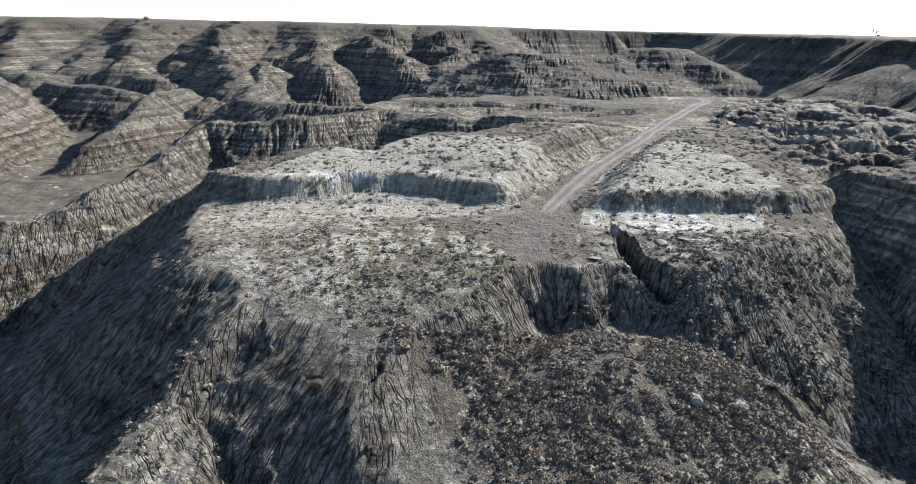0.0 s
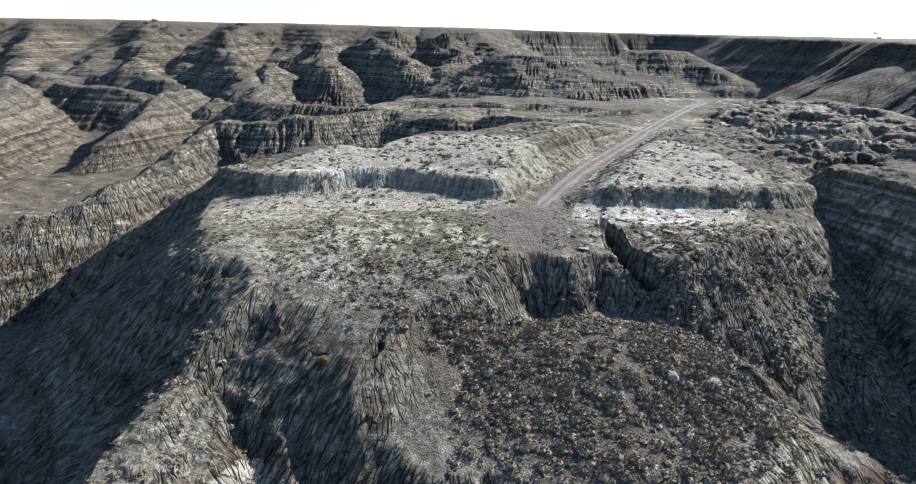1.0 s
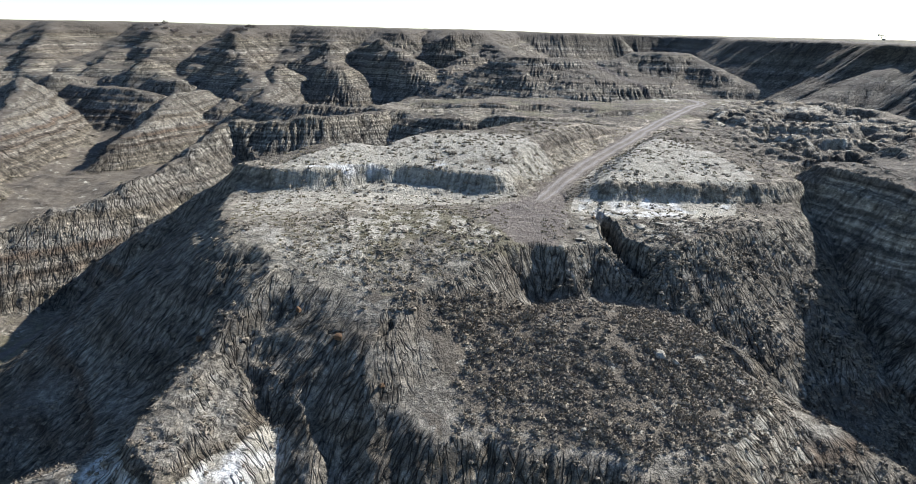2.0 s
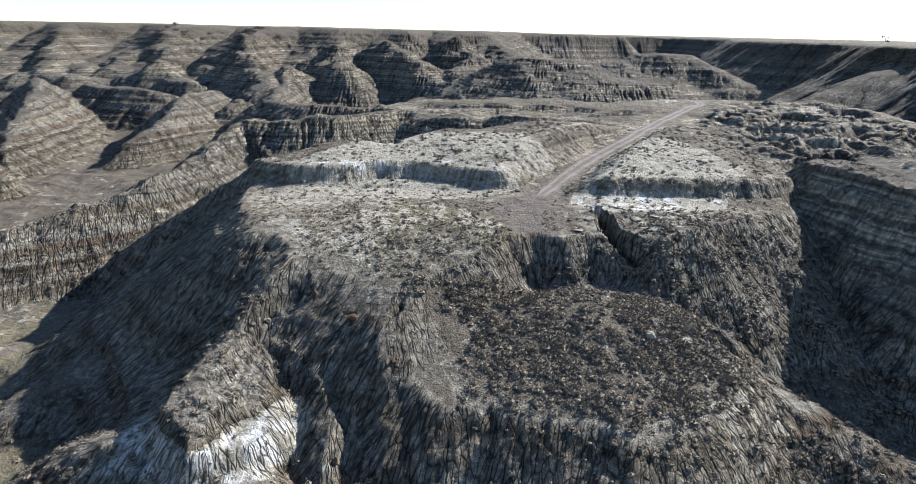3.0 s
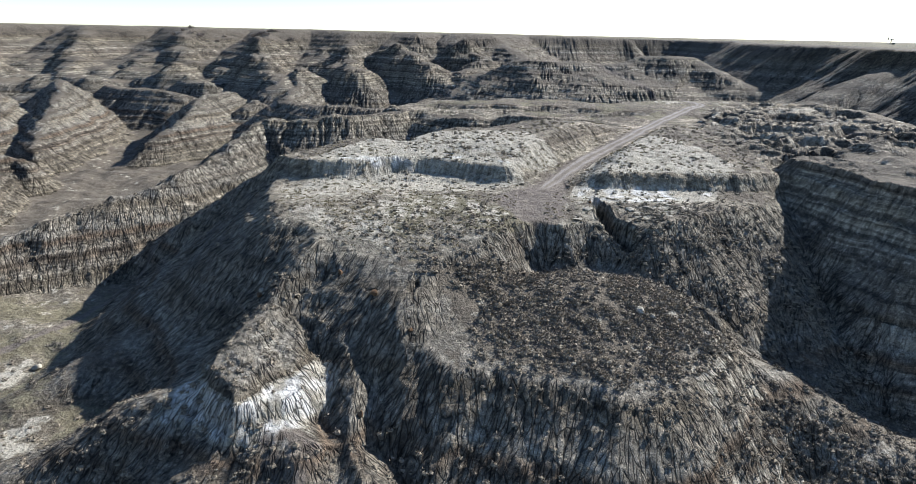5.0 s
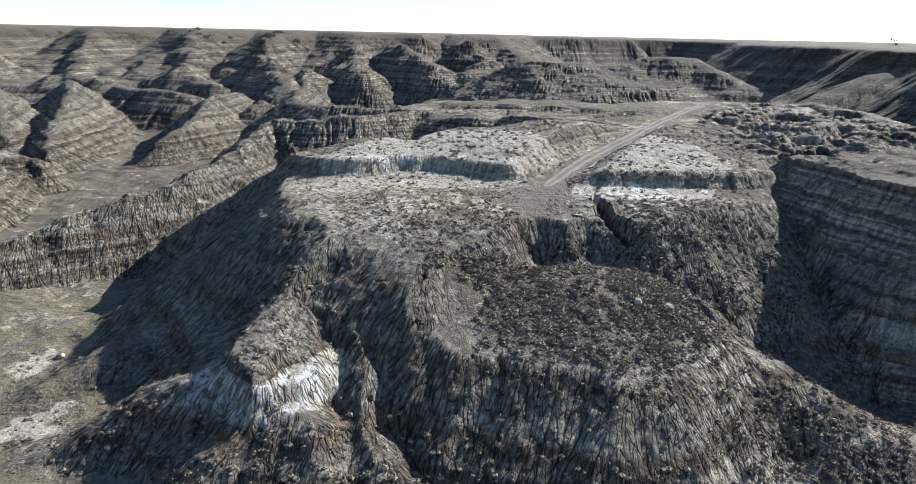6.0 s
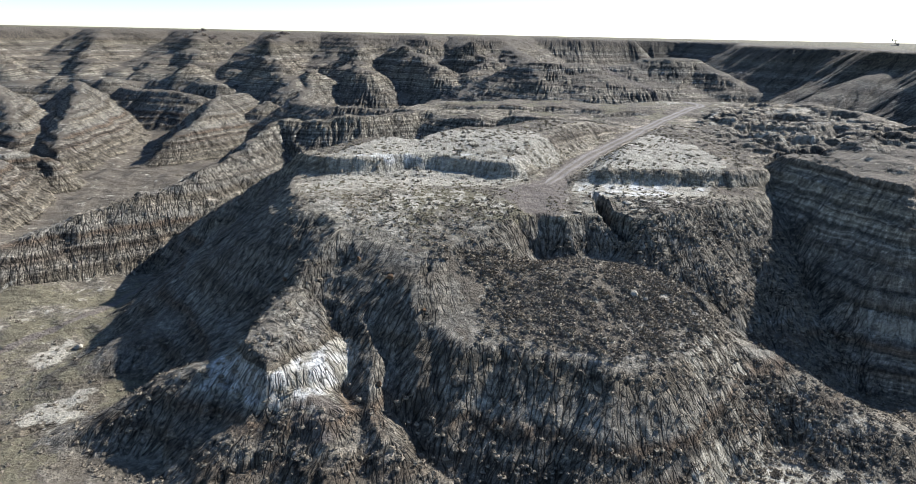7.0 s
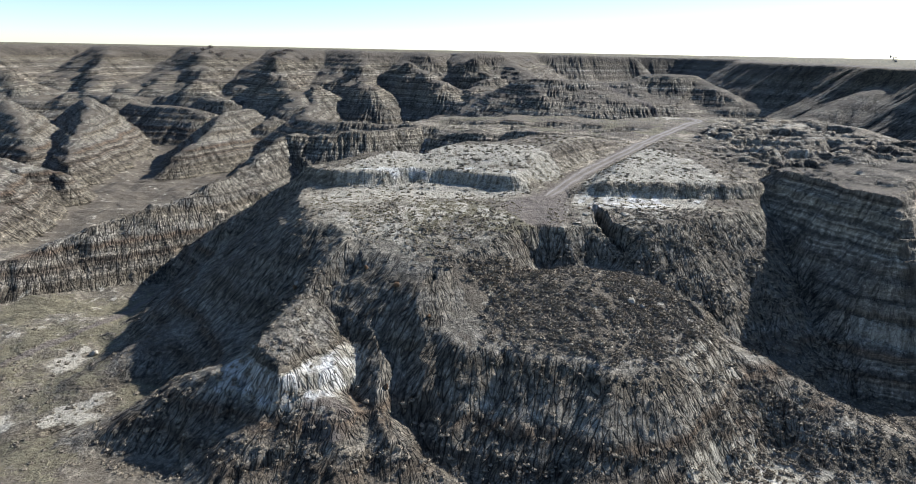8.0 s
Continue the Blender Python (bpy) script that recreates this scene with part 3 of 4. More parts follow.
# ---- what covers the ground ----
def inside(pts, soft):
    return smooth(soft, -soft, poly_dist(GX, GY, pts))


near_track = line_dist(GX, GY, TRACK)[0]
flat = smooth(0.55, 0.2, SLOPE)
on_mesa = inside(MESA, 2.0)
patchy = 0.5 + 0.9 * fbm(GX * 0.09, GY * 0.09, 131, 4)
BENCH_AREA = [(-5, 46), (2, 50), (10, 53), (16, 53), (21, 51), (26, 47), (27, 40), (23, 32.5), (15, 30.5), (8, 31.5), (2, 34.5), (-2, 40)]
FLAT_AREA = [(-19, 50), (-6, 46), (8, 57), (12, 62), (4, 70), (-14, 69), (-24, 62)]
ALKALI = [[(15.5, 70), (22, 66.5), (30, 67), (38, 70), (40, 74.5), (28, 75.2), (17, 75.2)],
          [(-28, 70.5), (-14, 71.5), (2, 73), (9, 77), (9, 82), (-4, 85), (-16, 83), (-28, 80)],
          [(18, 76), (30, 76.5), (42, 76), (46, 82), (38, 98), (26, 99), (20, 88)],
          [(-30, 80), (-18, 81), (-8, 85), (6, 81), (13, 84), (17, 91), (10, 100), (-6, 99), (-20, 91)]]
bench = inside(BENCH_AREA, 2.5)
alkali = sum(inside(p, 1.2) * w for p, w in zip(ALKALI, (1.25, 0.85, 0.72, 0.74))) * (0.72 + 0.4 * patchy)
alkali = np.minimum(alkali, 1.22)
alkali = np.maximum(alkali, 0.5 * on_mesa * flat * smooth(0.35, 0.7, patchy) * smooth(100, 60, GY))
alkali = np.maximum(alkali, 0.54 * on_mesa * smooth(-2, -12, GX) * smooth(80, 72, GY) * (0.7 + 0.5 * patchy))
alkali = alkali * smooth(1.0, 3.0, near_track)
alkali = np.maximum(alkali, bench * 0.5 * (0.4 + 1.0 * fbm(GX * 0.35, GY * 0.35, 175, 3)))
alkali = np.maximum(alkali, 0.6 * on_mesa * smooth(46, 60, GX) * smooth(0.4, 0.9, patchy))
# a bed of white clay that shows on the spur, the ravine wall and the far cones
white_bed = smooth(-35.6, -35.1, BASE) * smooth(-32.0, -32.5, BASE)
shows = np.maximum(1.22 * smooth(-32, -29, GX) * smooth(-12.5, -14.5, GX) * smooth(19, 21, GY) * smooth(36, 33, GY), 0.62 * smooth(50, 54, GX) * smooth(72, 66, GY))
shows = np.maximum(shows, 0.42 * smooth(-50, -90, GX) * smooth(60, 80, GY))
alkali = np.maximum(alkali, white_bed * shows * 0.95)
alkali = np.maximum(alkali, 0.38 * inside(SPUR_TOP, 1.0))
alkali = np.maximum(alkali, 1.15 * inside([(22, 20), (26, 27), (34, 28.5), (46, 25), (44, 18)], 1.5) * (0.3 + 0.9 * patchy))
grass = np.maximum(0.8 * inside(FLAT_AREA, 3.0) * (0.25 + 0.75 * smooth(0.3, 0.75, patchy)), 0)
valley = smooth(-38, -41.5, Z) * smooth(0.5, 0.25, SLOPE) * smooth(-25, -45, GX) * (0.35 + 0.65 * smooth(85, 60, GY))
grass = np.maximum(grass, valley * (0.2 + 0.75 * patchy))
alkali = np.maximum(alkali, valley * (0.22 + 0.4 * smooth(0.5, 0.0, patchy)))
wash = smooth(0.10, 0.02, np.abs(fbm(GX * 0.045, GY * 0.045, 185, 3))) * smooth(-39, -41, Z) * smooth(-50, -66, GX)
alkali = np.maximum(alkali, 0.40 * wash)
alkali = np.maximum(alkali, 0.85 * inside([(23, 46), (30, 42), (37, 38), (47, 33), (45, 24), (30, 24), (22, 33)], 3.0) * (0.45 + 0.8 * fbm(GX * 0.3, GY * 0.3, 179, 3)))
grass = np.maximum(grass, 0.8 * smooth(2, 25, -poly_dist(GX, GY, PRAIRIE)))
grass = np.maximum(grass, 0.62 * flat * smooth(100, 125, GY) * smooth(240, 190, GY) * on_mesa * smooth(0.35, 0.7, patchy))
brown = np.maximum(0.85 * bench, 0.62 * flat * (0.6 + 0.5 * patchy) * (1 - 0.6 * on_mesa * smooth(80, 72, GY) * smooth(-4, -14, GX)))
brown = np.maximum(brown, 0.7 * smooth(-12, -3, Z) * smooth(150, 300, GY))
brown = np.maximum(brown, 0.42 * (0.4 + 0.8 * patchy))
brown = np.maximum(brown, 0.9 * inside(RIGHT_HILL, 2.0) * flat)
brown = np.maximum(brown, 0.85 * smooth(0.5, 0.25, SLOPE) * smooth(85, 110, GY) * (1 - on_mesa))
brown = brown * (1 - 0.8 * inside(SPUR_TOP, 2.0))
soil = np.maximum(smooth(2.6, 0.9, near_track), 0.9 * inside([(2, 69), (7, 58), (13.2, 58.5), (15, 72), (17, 82), (13, 80), (8, 74)], 1.5))
PATHWAY = [(-84, 26, -43), (-70, 42, -43), (-63, 56, -43), (-61, 70, -42), (-58, 84, -41)]
soil = np.maximum(soil, 0.75 * smooth(1.6, 0.4, line_dist(GX + 1.2 * fbm(GX * 0.2, GY * 0.2, 177, 2), GY, PATHWAY)[0]))
soil = np.maximum(soil, 0.75 * inside([(-19.5, 24.3), (-15.5, 26.6), (-12.5, 24.5), (-14, 20.5), (-17.5, 20.5)], 1.2))
TRAIL = [(56, 268, -11), (66, 252, -17), (72, 238, -20), (74, 215, -18), (70, 190, -15)]
soil = np.maximum(soil, 0.8 * smooth(2.5, 0.8, line_dist(GX, GY, TRAIL)[0]))
alkali = alkali * (0.75 + 0.5 * (0.5 + fbm(GX * 0.5, GY * 0.5, 171, 3)))
bedding = 0.25 + 0.6 * smooth(75, 130, np.hypot(GX, GY)) * smooth(118, 100, GX) + 0.75 * smooth(50, 54, GX) * smooth(84, 76, GY)
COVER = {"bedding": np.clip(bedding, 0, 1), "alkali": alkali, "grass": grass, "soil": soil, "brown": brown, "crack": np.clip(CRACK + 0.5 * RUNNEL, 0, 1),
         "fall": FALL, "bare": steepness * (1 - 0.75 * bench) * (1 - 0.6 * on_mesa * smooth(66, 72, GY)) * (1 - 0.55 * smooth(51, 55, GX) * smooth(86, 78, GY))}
ground = tagged(sheet("ground", np.ones((len(YS) - 1, len(XS) - 1), bool), CLAY), "eroded grey badlands clay with layered bare slopes", "ground", kind="structure")


# ---- helpers for things ----
def mesh_from(name, verts, faces, material, smooth_faces=False):
    me = bpy.data.meshes.new(name)
    verts, faces = np.asarray(verts, float), np.asarray(faces, np.int64)
    n = faces.shape[1]
    me.vertices.add(len(verts))
    me.vertices.foreach_set("co", verts.ravel())
    me.loops.add(faces.size)
    me.loops.foreach_set("vertex_index", faces.ravel())
    me.polygons.add(len(faces))
    me.polygons.foreach_set("loop_start", np.arange(0, faces.size, n))
    me.update(calc_edges=True)
    me.polygons.foreach_set("use_smooth", np.full(len(faces), smooth_faces))
    me.materials.append(material)
    return me


def dome(rng, sides, flat):
    """The dense, lumpy inside of a shrub: loose four-cornered clumps."""
    rings = []
    for r, z in ((0.70, 0.0), (0.60, 0.42), (0.18, 0.66)):
        a = np.arange(sides) * 2 * np.pi / sides
        k = r * rng.uniform(0.78, 1.12, sides)
        rings.append(np.c_[np.cos(a) * k, np.sin(a) * k, z * flat * rng.uniform(0.8, 1.15, sides)])
    quads = []
    for lo, hi in zip(rings, rings[1:]):
        for q in range(sides):
            n = (q + 1) % sides
            quads.append([lo[q], lo[n], hi[n], hi[q]])
    return np.array(quads).reshape(-1, 3)


def leaf_cloud(rng, count, size, flat=0.75, reach=1.0, upward=0.4, core=0):
    """Small bent leaf sprays spread over the shell of a low dome: four corners each."""
    d = rng.normal(size=(count, 3))
    d[:, 2] = np.abs(d[:, 2]) + 0.05
    d /= np.linalg.norm(d, axis=1)[:, None]
    r = reach * ((0.66 if core else 0.45) + (0.4 if core else 0.55) * rng.uniform(0, 1, count) ** 0.5)[:, None]
    lobes = 1 + 0.25 * np.sin(3 * np.arctan2(d[:, 1], d[:, 0]) + rng.uniform(0, 6))[:, None]
    c = d * r * lobes * np.array([1, 1, flat])
    along = d + rng.normal(scale=0.55, size=(count, 3)) + np.array([0, 0, upward])
    along /= np.linalg.norm(along, axis=1)[:, None]
    side = np.cross(along, rng.normal(size=(count, 3)))
    side /= np.linalg.norm(side, axis=1)[:, None] + 1e-9
    s = size * rng.uniform(0.6, 1.3, count)[:, None]
    quads = np.stack([c - along * s, c + side * s * 0.42, c + along * s, c - side * s * 0.42], 1)
    verts = quads.reshape(-1, 3)
    if core:
        verts = np.concatenate([verts, dome(rng, core, flat)])
    return verts, np.arange(len(verts)).reshape(-1, 4)


def stems(rng, count, reach, thick):
    """Forked three-sided stems out of one root."""
    verts, faces = [], []
    for k in range(count):
        a = rng.uniform(0, 2 * np.pi)
        tip = np.array([math.cos(a) * reach * rng.uniform(0.3, 0.8), math.sin(a) * reach * rng.uniform(0.3, 0.8), reach * rng.uniform(0.5, 0.9)])
        mid = tip * 0.5 + rng.normal(scale=0.08 * reach, size=3)
        rings = [(np.zeros(3) - [0, 0, 0.1], thick), (mid, thick * 0.6), (tip, thick * 0.15)]
        base = len(verts)
        for p, w in rings:
            for q in range(3):
                verts.append(p + w * np.array([math.cos(q * 2.1), math.sin(q * 2.1), 0]))
        for r in (0, 3):
            for q in range(3):
                faces.append((base + r + q, base + r + (q + 1) % 3, base + r + 3 + (q + 1) % 3, base + r + 3 + q))
    return np.array(verts), np.array(faces)


# ---- track ----
def curve_points(pts, step):
    """Points at even steps along a smooth line through pts."""
    p = np.array([q[:2] for q in pts], float)
    p = np.vstack([2 * p[0] - p[1], p, 2 * p[-1] - p[-2]])
    out = []
    for a, b, c, d in zip(p, p[1:], p[2:], p[3:]):
        n = max(2, int(np.hypot(*(c - b)) / step))
        for t in np.arange(n) / n:
            out.append(0.5 * (2 * b + (c - a) * t + (2 * a - 5 * b + 4 * c - d) * t * t + (3 * b - a - 3 * c + d) * t ** 3))
    return np.array(out)


def track_material():
    m, t, bsdf = nodes("packed_track_dirt", 0.95)
    pos = put(t, "ShaderNodeNewGeometry").outputs["Position"]
    across = put(t, "ShaderNodeAttribute", p_attribute_name="rut").outputs["Fac"]
    a, b = noise_tex(t, pos, 0.5, 5, 0.6), noise_tex(t, pos, 5.0, 5, 0.65)
    col = blend(t, a, (0.125, 0.104, 0.085), (0.185, 0.158, 0.130))
    col = blend(t, arith(t, "MULTIPLY", across, 0.8), col, (0.27, 0.248, 0.22))
    col = blend(t, 0.7, col, ramp(t, b, [(0.3, 0.7), (0.5, 1.0), (0.7, 1.2)]), "MULTIPLY")
    t.links.new(col, bsdf.inputs["Base Color"])
    bump = put(t, "ShaderNodeBump", Strength=0.7, Distance=0.12, Height=b)
    t.links.new(bump.outputs[0], bsdf.inputs["Normal"])
    return m


def dirt_track():
    mid = curve_points(TRACK[1:], 0.4)
    go = np.gradient(mid, axis=0)
    go /= np.linalg.norm(go, axis=1)[:, None]
    side = np.stack([go[:, 1], -go[:, 0]], 1)
    along = np.cumsum(np.r_[0, np.hypot(*np.diff(mid, axis=0).T)])
    cols, verts, rut = np.linspace(-1, 1, 15), [], []
    half = (1.55 + 0.35 * fbm(along * 0.15, along * 0, 141, 3)) * (0.35 + 0.65 * smooth(0, 16, along))
    for c in cols:
        w = half * c + 0.4 * abs(c) * fbm(along * 0.45, along * 0 + 2 * c, 143, 3)
        p = mid + side * w[:, None]
        lane = np.exp(-((abs(c) - 0.48) / 0.2) ** 2)
        z = height(p[:, 0], p[:, 1]) + 0.05 - 0.05 * lane - 0.16 * (abs(c) > 0.95) - 0.16 * smooth(9, 0, along)
        verts.append(np.c_[p, z])
        rut.append(np.full(len(mid), lane))
    n, k = len(mid), len(cols)
    V = np.stack(verts, 1).reshape(-1, 3)
    i = np.arange(n * k).reshape(n, k)
    F = np.stack([i[:-1, :-1], i[:-1, 1:], i[1:, 1:], i[1:, :-1]], -1).reshape(-1, 4)
    me = mesh_from("dirt_track", V, F, track_material(), True)
    me.attributes.new("rut", "FLOAT", "POINT").data.foreach_set("value", np.stack(rut, 1).ravel().astype(np.float32))
    return tagged(new("dirt_track", me), "pale packed-dirt vehicle track with two worn ruts", "track", kind="structure")


dirt_track()


# ---- shrubs ----
def shrub_kind(seed, count, flat):
    rng = np.random.RandomState(seed)
    crown = mesh_from("crown", *leaf_cloud(rng, count + 30, 0.17, flat, core=8), SAGE)
    stem = mesh_from("stem", *stems(rng, 5, 0.8, 0.04), BARK)
    return crown, stem


KINDS = [shrub_kind(s, c, f) for s, c, f in ((1, 76, 0.7), (2, 84, 0.6), (3, 70, 0.85), (4, 90, 0.55), (5, 80, 0.75))]


def shrub(name, kind, x, y, r, turn, sink=0.08):
    root = new(name)
    root.matrix_world = pose(x, y, float(height(x, y)) - sink * r, 0, 0, turn) @ Matrix.Diagonal((r, r, r, 1))
    for part_name, me in zip(("crown", "stem"), kind):
        ob = new(part_name, me)
        ob.parent = root
    return root


def density(x, y):
    """Chance that a shrub stands at a place."""
    z = height(x, y)
    e = 2.5
    gx, gy = (height(x + e, y) - height(x - e, y)) / (2 * e), (height(x, y + e) - height(x, y - e)) / (2 * e)
    s = np.hypot(gx, gy)
    clump = 0.5 + 0.9 * fbm(x * 0.16, y * 0.16, 151, 3)
    b = smooth(7, -2, poly_dist(x, y, BENCH_AREA))
    right = smooth(14, 26, x) * smooth(52, 46, x) * smooth(72, 60, y) * smooth(18, 22, y)
    left = smooth(-18, -26, x) * smooth(-52, -40, x) * smooth(66, 56, y)
    foot = smooth(-34, -38, z) * smooth(60, 40, y) * (1 - 0.72 * smooth(-34, -44, x))
    top = smooth(2, -2, poly_dist(x, y, MESA)) * smooth(68, 56, y)
    rest = 0.22 * smooth(66, 80, y) + 0.38 * smooth(5, 1, poly_dist(x, y, SPUR_TOP))
    p = 0.5 * b * (0.62 + 0.38 * smooth(0.2, 0.7, clump)) + (0.4 + 0.5 * smooth(44, 52, y)) * right * (0.35 + 0.8 * clump) + 0.16 * left * clump + 0.5 * foot * (0.3 + 0.7 * clump) + 0.35 * top * clump + 0.34 * smooth(1, -4, poly_dist(x, y, FLAT_AREA)) * smooth(0.25, 0.75, clump) + rest * clump
    face = smooth(-16, -12, x) * smooth(4, -1, x) * smooth(46, 42, y) * smooth(22, 30, y)
    return p * (smooth(1.35, 0.8, s) + right * smooth(0.8, 1.35, s)) * (1 - 0.93 * face) * smooth(1.8, 3.5, line_dist(x, y, TRACK)[0])


rng = np.random.RandomState(11)
sx, sy = rng.uniform(-92, 62, 75700), rng.uniform(18, 110, 75700)
keep = rng.uniform(0, 1, len(sx)) < density(sx, sy) * (0.54 + 0.3 * smooth(3, -3, poly_dist(sx, sy, BENCH_AREA)))
sx, sy = sx[keep], sy[keep]
sr = 0.22 + 0.38 * rng.uniform(0, 1, len(sx)) ** 2 + 0.06 * smooth(20, 30, sx) * smooth(66, 50, sy) + 0.26 * smooth(4, -4, poly_dist(sx, sy, BENCH_AREA)) * rng.uniform(0.3, 1.2, len(sx))
# the largest on and round the bench are shrubs one by one; the rest is brush
close = np.where((sy < 50) & (sx > -2) & (sx < 40))[0]
own = close[np.argsort(-sr[close])[:290]]
for k in own:
    s = shrub("shrub", KINDS[k % 5], sx[k], sy[k], sr[k], rng.uniform(0, 360))
    tagged(s, "low grey-brown sagebrush shrub on the clay slope", "shrub", group="sagebrush on the bench")


def scatter(name, xs, ys, rs, count, size, material, seed, flat=0.7, upward=0.4, core=0):
    """Many small plants as one mesh."""
    rng = np.random.RandomState(seed)
    shapes = [leaf_cloud(np.random.RandomState(seed + q), count, size, flat, 1.0, upward, core)[0] for q in range(8)]
    zs = height(xs, ys)
    turn = rng.uniform(0, 2 * np.pi, len(xs))
    out = []
    for k in range(len(xs)):
        v = shapes[k % 8]
        c, s = math.cos(turn[k]), math.sin(turn[k])
        out.append(np.c_[(v[:, 0] * c - v[:, 1] * s) * rs[k] + xs[k], (v[:, 0] * s + v[:, 1] * c) * rs[k] + ys[k], v[:, 2] * rs[k] + zs[k] - 0.05 * rs[k]])
    V = np.concatenate(out)
    return new(name, mesh_from(name, V, np.arange(len(V)).reshape(-1, 4), material))


rest = np.setdiff1d(np.arange(len(sx)), own)
tagged(scatter("brush", sx[rest], sy[rest], sr[rest], 24, 0.22, SAGE, 21, core=5), "scattered low grey-brown sagebrush over the clay slopes", "brush", kind="stuff")
tx, ty = rng.uniform(-60, 62, 14000), rng.uniform(18, 78, 14000)
keep = rng.uniform(0, 1, len(tx)) < (0.38 + 0.3 * smooth(14, 24, tx)) * (0.45 + 0.9 * fbm(tx * 0.2, ty * 0.2, 181, 3)) * (1 - 0.75 * smooth(-16, -12, tx) * smooth(4, -1, tx) * smooth(46, 42, ty))
keep &= (line_dist(tx, ty, TRACK)[0] > 2.5) & (poly_dist(tx, ty, ALKALI[0]) > 0)
tx, ty = tx[keep], ty[keep]
tagged(scatter("clay_tufts", tx, ty, rng.uniform(0.10, 0.24, len(tx)), 8, 0.45, SAGE, 61, 0.7), "tiny dry tufts dotted over the bare clay slopes", "tufts", kind="stuff")
gx_, gy_ = rng.uniform(-30, 50, 16000), rng.uniform(40, 125, 16000)
pg = smooth(1, -2, poly_dist(gx_, gy_, MESA)) * (0.25 + 0.9 * fbm(gx_ * 0.13, gy_ * 0.13, 161, 3) + 0.5 * smooth(2, -2, poly_dist(gx_, gy_, FLAT_AREA)))
keep = (rng.uniform(0, 1, len(gx_)) < pg * 0.75) & (line_dist(gx_, gy_, TRACK)[0] > 2.2)
gx_, gy_ = gx_[keep], gy_[keep]
tagged(scatter("grass_tufts", gx_, gy_, rng.uniform(0.12, 0.3, len(gx_)), 10, 0.5, STRAW, 41, 0.6, 1.2), "dry straw-coloured grass tufts on the flat top", "grass", kind="stuff")


# ---- boulders ----
def boulder(seed, size):
    """A knocked-about block with flattened sides."""
    rng = np.random.RandomState(seed)
    bm = bmesh.new()
    bmesh.ops.create_icosphere(bm, subdivisions=3, radius=1.0)
    cuts = rng.normal(size=(16, 3))
    cuts /= np.linalg.norm(cuts, axis=1)[:, None]
    for v in bm.verts:
        p = np.array(v.co)
        for c in cuts:
            over = p @ c - 0.58
            if over > 0:
                p = p - c * over * 0.85
        p = p * (1 + 0.10 * noise.noise(Vector(p * 2.2) + Vector((seed, 0, 0))))
        v.co = p * np.array(size)
    me = bpy.data.meshes.new("boulder")
    bm.to_mesh(me)
    bm.free()
    return me


def place_boulder(seed, x, y, size, material, label, sink=0.3):
    me = boulder(seed, size)
    me.materials.append(material)
    ob = new("boulder", me)
    ob.matrix_world = pose(x, y, float(height(x, y)) + size[2] * (1 - 2 * sink), 8 * (seed % 3) - 8, 5, 47 * seed)
    return tagged(ob, label, "boulder")


for seed, x, y, w in ((1, -10.8, 41.6, 0.62), (2, -25.2, 43.6, 0.55), (3, -15.6, 45.6, 0.45), (4, -6.0, 36.6, 0.4), (5, 18.0, 66.5, 0.35), (6, -10.2, 28.8, 0.5)):
    place_boulder(seed, x, y, (w, 0.85 * w, 0.8 * w), RUST_STONE, "rust-orange ironstone boulder lying on the grey clay slope")
for seed, x, y, w in ((8, -25.4, 45.0, 0.5), (9, -58.5, 47.5, 0.9), (10, 12.6, 57.8, 0.6)):
    place_boulder(seed, x, y, (w, 0.9 * w, 0.7 * w), PALE_STONE, "pale sandstone boulder half sunk in the clay")


for seed, x, y, w in ((11, 15.3, 60.2, 0.9), (12, 17.2, 63.6, 1.1), (13, 16.6, 66.5, 0.7), (14, 23.4, 63.8, 1.2), (15, 26.2, 64.6, 0.9), (16, 29.5, 65.6, 0.7)):
    ob = place_boulder(seed, x, y, (w, 0.7 * w, 0.22 * w), PALE_STONE, "flat pale clay stone lying on the brow", 0.25)
    ob.name = "flat_stone"
for seed, x, y, w in ((21, 20.4, 42.4, 0.8), (22, 21.6, 41.6, 0.5), (24, 11.4, 33.0, 0.35), (25, 24.5, 37.5, 0.45)):
    place_boulder(seed, x, y, (1.3 * w, 0.8 * w, 0.6 * w), PALE_STONE, "pale weathered clay block among the sagebrush")


# ---- tall bare bushes ----
def bush_kind(seed, tall):
    rng = np.random.RandomState(seed)
    v, f = leaf_cloud(rng, 90, 0.22, 0.8, 1.0, 1.6)
    v[:, 2] += 0.15
    return mesh_from("crown", v * tall, f, TWIG), mesh_from("stem", *stems(rng, 9, 0.95 * tall, 0.03 * tall), BARK)


BUSHES = [bush_kind(s, 1.0) for s in (71, 72, 73)]
for k in range(22):
    x, y = (rng.normal(-190, 10), rng.normal(394, 5)) if k < 9 else (rng.normal(-144, 9), rng.normal(392, 4))
    tagged(shrub("bush", BUSHES[k % 3], x, y, rng.uniform(1.4, 2.3), rng.uniform(0, 360)), "tall bare grey bush on the prairie rim", "bush", group="bushes on the rim")
for k in range(14):
    tagged(shrub("bush", BUSHES[k % 3], rng.uniform(8, 15.5), rng.uniform(117, 130), rng.uniform(1.0, 1.8), rng.uniform(0, 360)),
           "bare reddish-brown bush in the hollow below the scarp", "bush", group="bushes in the hollow")


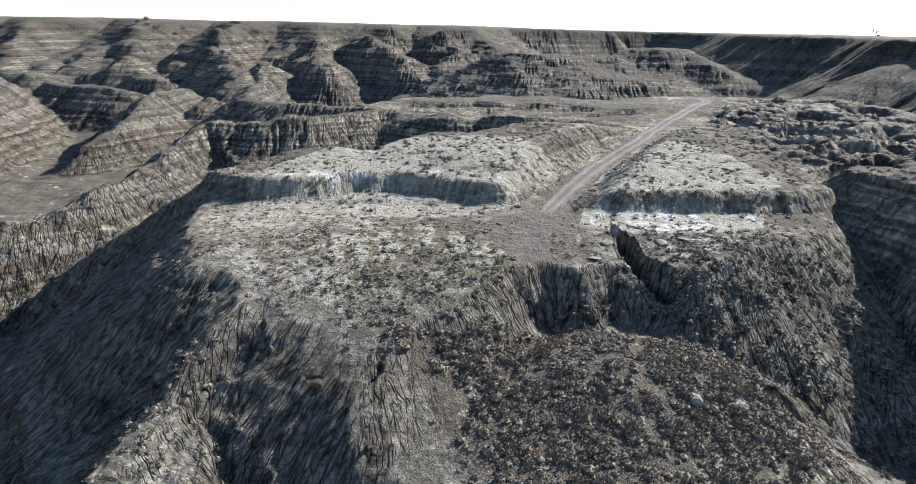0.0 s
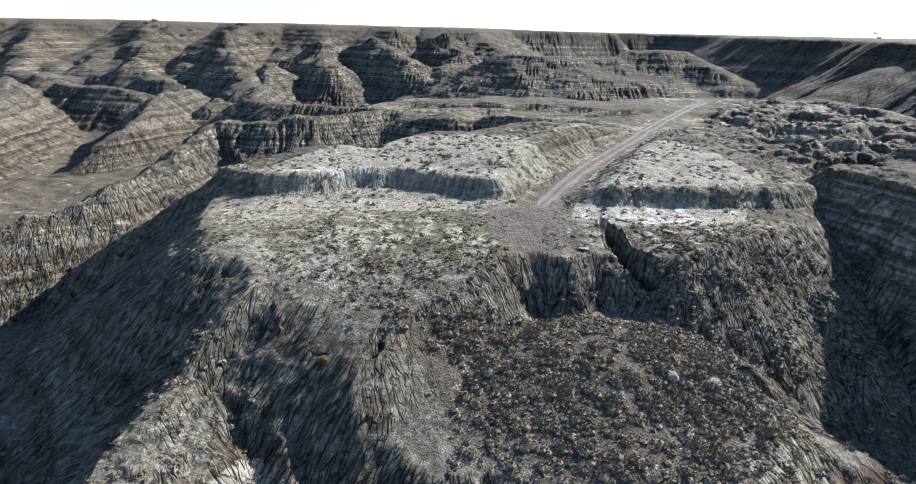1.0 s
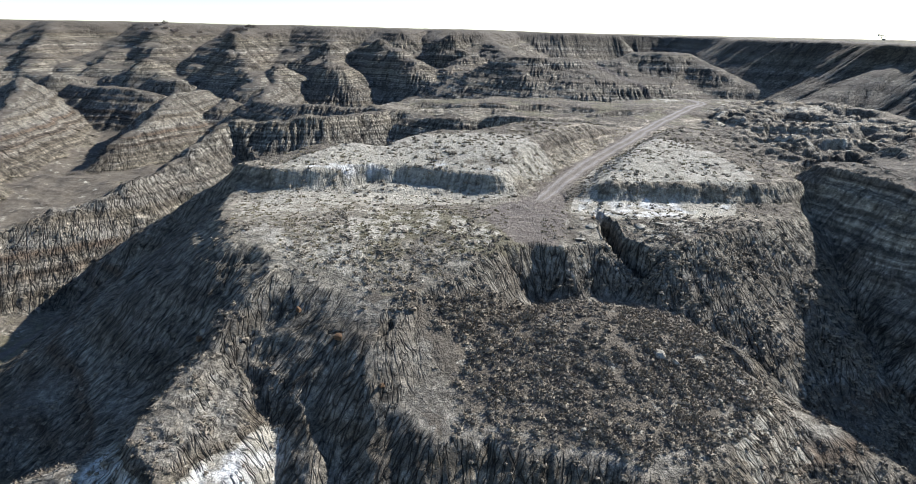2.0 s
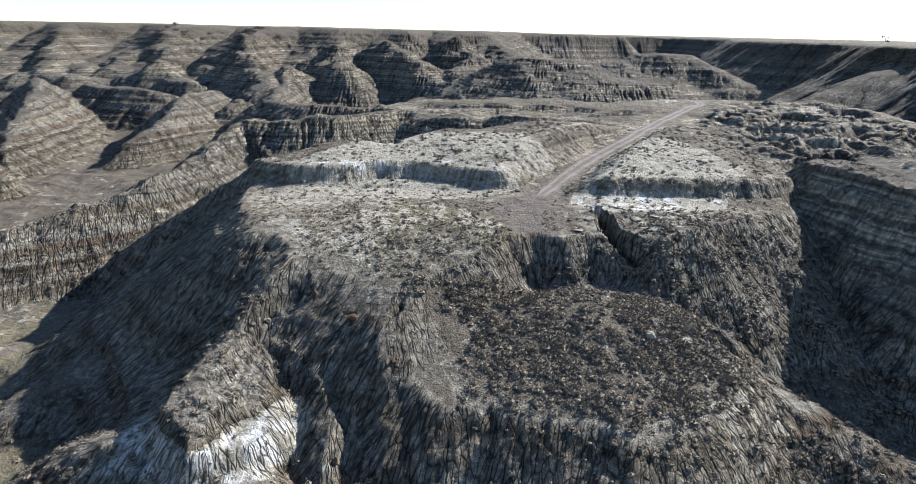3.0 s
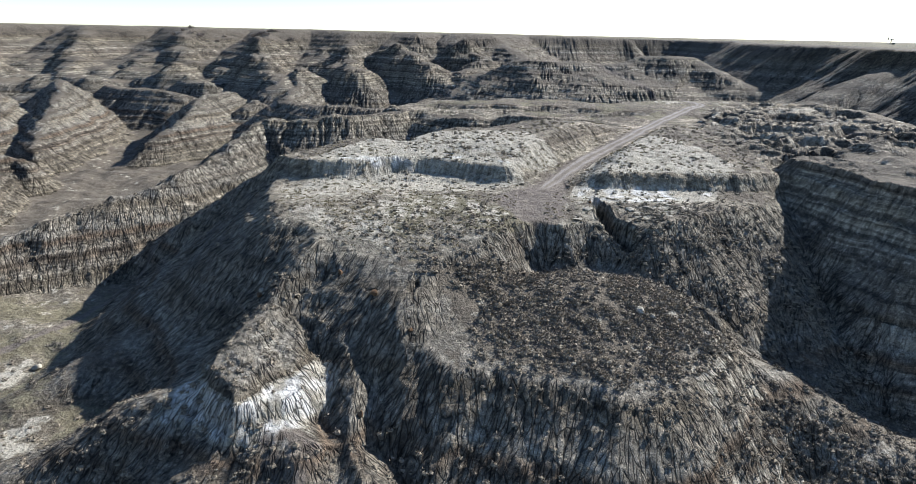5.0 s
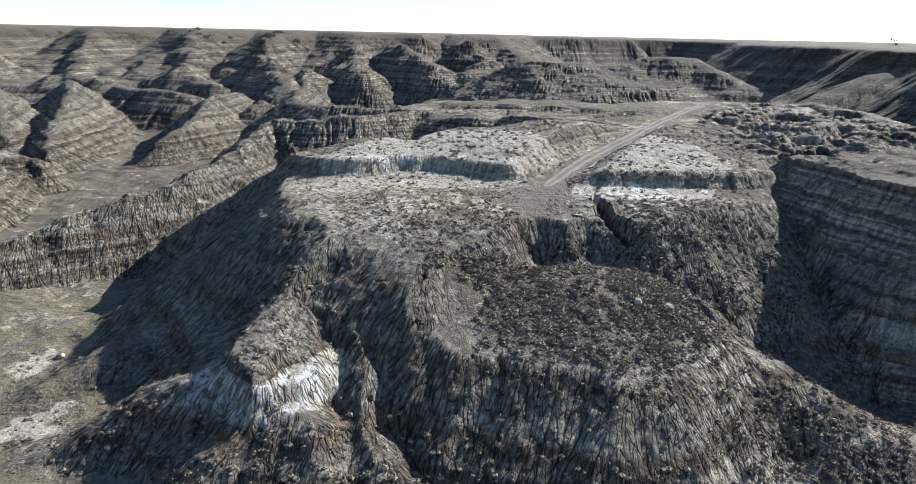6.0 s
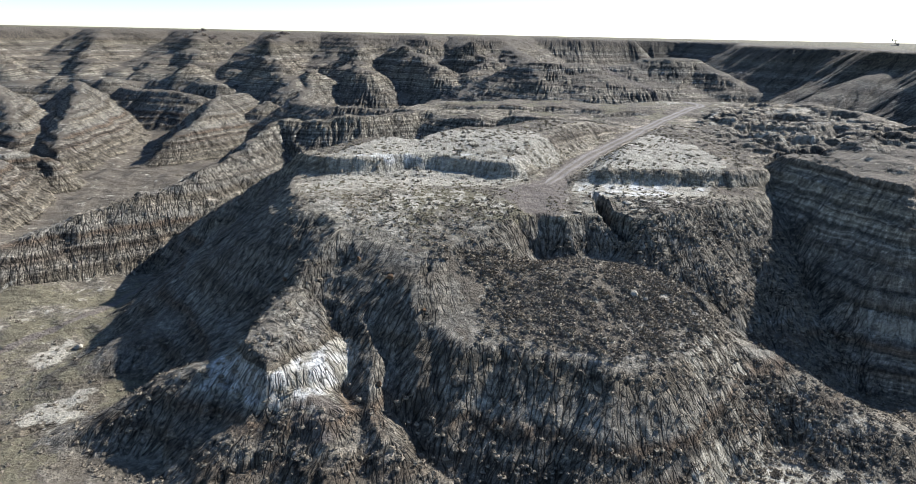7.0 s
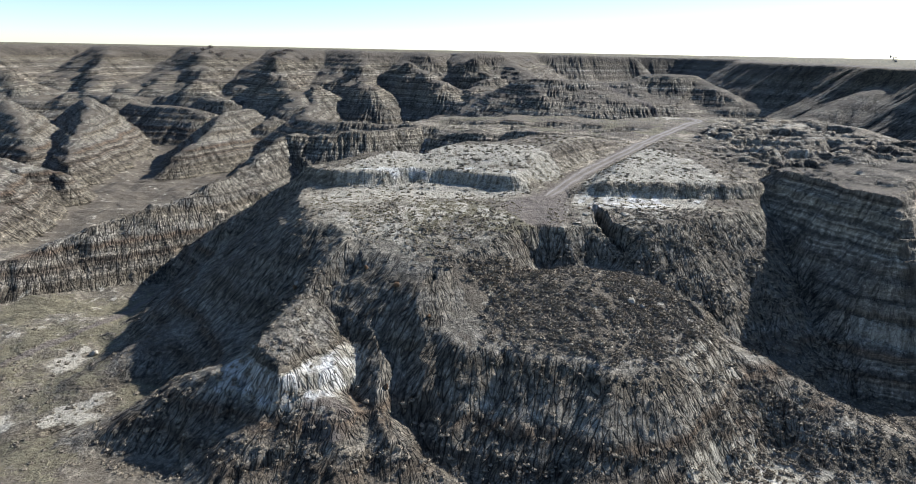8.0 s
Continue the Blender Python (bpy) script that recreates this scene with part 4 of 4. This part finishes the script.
# ---- oil pump on the prairie ----
def part(name, bm, material, parent, label=""):
    me = bpy.data.meshes.new(name)
    bm.to_mesh(me)
    bm.free()
    me.materials.append(material)
    ob = new(name, me)
    ob.parent = parent
    return tagged(ob, label) if label else ob


def bar(a, b, w, h):
    """A bevelled bar from a to b."""
    bm = bmesh.new()
    a, b = Vector(a), Vector(b)
    bmesh.ops.create_cube(bm, size=1.0, matrix=Matrix.Translation((a + b) / 2) @ (b - a).to_track_quat("Z", "Y").to_matrix().to_4x4() @ Matrix.Diagonal((w, h, (b - a).length, 1)))
    bmesh.ops.bevel(bm, geom=list(bm.edges), offset=min(w, h) * 0.12, segments=1, affect="EDGES")
    return bm


def disc(at, radius, thick):
    bm = bmesh.new()
    bmesh.ops.create_cone(bm, cap_ends=True, segments=20, radius1=radius, radius2=radius, depth=thick, matrix=Matrix.Translation(at) @ Matrix.Rotation(math.pi / 2, 4, "X"))
    return bm


def pump_jack(x, y, turn):
    root = new("pump_jack")
    root.matrix_world = pose(x, y, float(height(x, y)) - 0.05, 0, 0, turn) @ Matrix.Diagonal((0.85, 0.85, 0.85, 1))
    part("base", bar((-4, 0, 0.25), (4.2, 0, 0.25), 1.6, 0.5), STEEL, root)
    for sx_, sy_ in ((-1.1, -0.7), (-1.1, 0.7), (1.0, -0.7), (1.0, 0.7)):
        part("leg", bar((sx_, sy_, 0.4), (0, 0.12 * sy_, 5.2), 0.22, 0.22), STEEL, root)
    part("beam", bar((-3.9, 0, 5.9), (3.6, 0, 4.9), 0.4, 0.6), STEEL, root)
    head = bmesh.new()
    ring = [(-3.7 - 0.9 * math.cos(a), 5.9 + 1.5 * math.sin(a)) for a in np.linspace(-1.1, 1.1, 9)] + [(-3.6, 7.0), (-3.5, 4.8)]
    front, back = [head.verts.new((px, -0.25, pz)) for px, pz in ring], [head.verts.new((px, 0.25, pz)) for px, pz in ring]
    n = len(ring)
    head.faces.new(front)
    head.faces.new(back[::-1])
    for q in range(n):
        head.faces.new((front[q], back[q], back[(q + 1) % n], front[(q + 1) % n]))
    part("horse_head", head, STEEL, root)
    for side in (-0.8, 0.8):
        part("crank", bar((2.2, side, 1.9), (3.4, side, 1.2), 0.2, 0.5), STEEL, root)
        part("counterweight", disc((3.4, side, 1.2), 0.8, 0.3), STEEL, root)
        part("pitman", bar((3.5, side, 4.9), (3.0, side, 1.5), 0.15, 0.2), STEEL, root)
    part("gearbox", bar((1.6, 0, 1.5), (2.9, 0, 1.5), 1.2, 1.2), STEEL, root)
    part("motor", bar((3.3, 0, 0.8), (4.1, 0, 0.8), 0.8, 0.7), STEEL, root)
    part("rod", bar((-4.5, 0, 5.2), (-4.5, 0, 0.0), 0.08, 0.08), STEEL, root)
    part("wellhead", bar((-4.5, 0, 0), (-4.5, 0, 1.2), 0.35, 0.35), STEEL, root)
    return tagged(root, "dark weathered steel oil pump jack on the prairie", "pump jack")


pump_jack(369, 560, 8)


def utility_pole(x, y, tall):
    root = new("utility_pole")
    root.matrix_world = pose(x, y, float(height(x, y)) - 0.1, 0, 0, 20)
    part("pole", bar((0, 0, 0), (0, 0, tall), 0.22, 0.22), BARK, root)
    part("crossarm", bar((-0.9, 0, tall - 0.6), (0.9, 0, tall - 0.6), 0.12, 0.12), BARK, root)
    return tagged(root, "thin grey wooden utility pole on the prairie", "pole")


utility_pole(432, 600, 7.5)
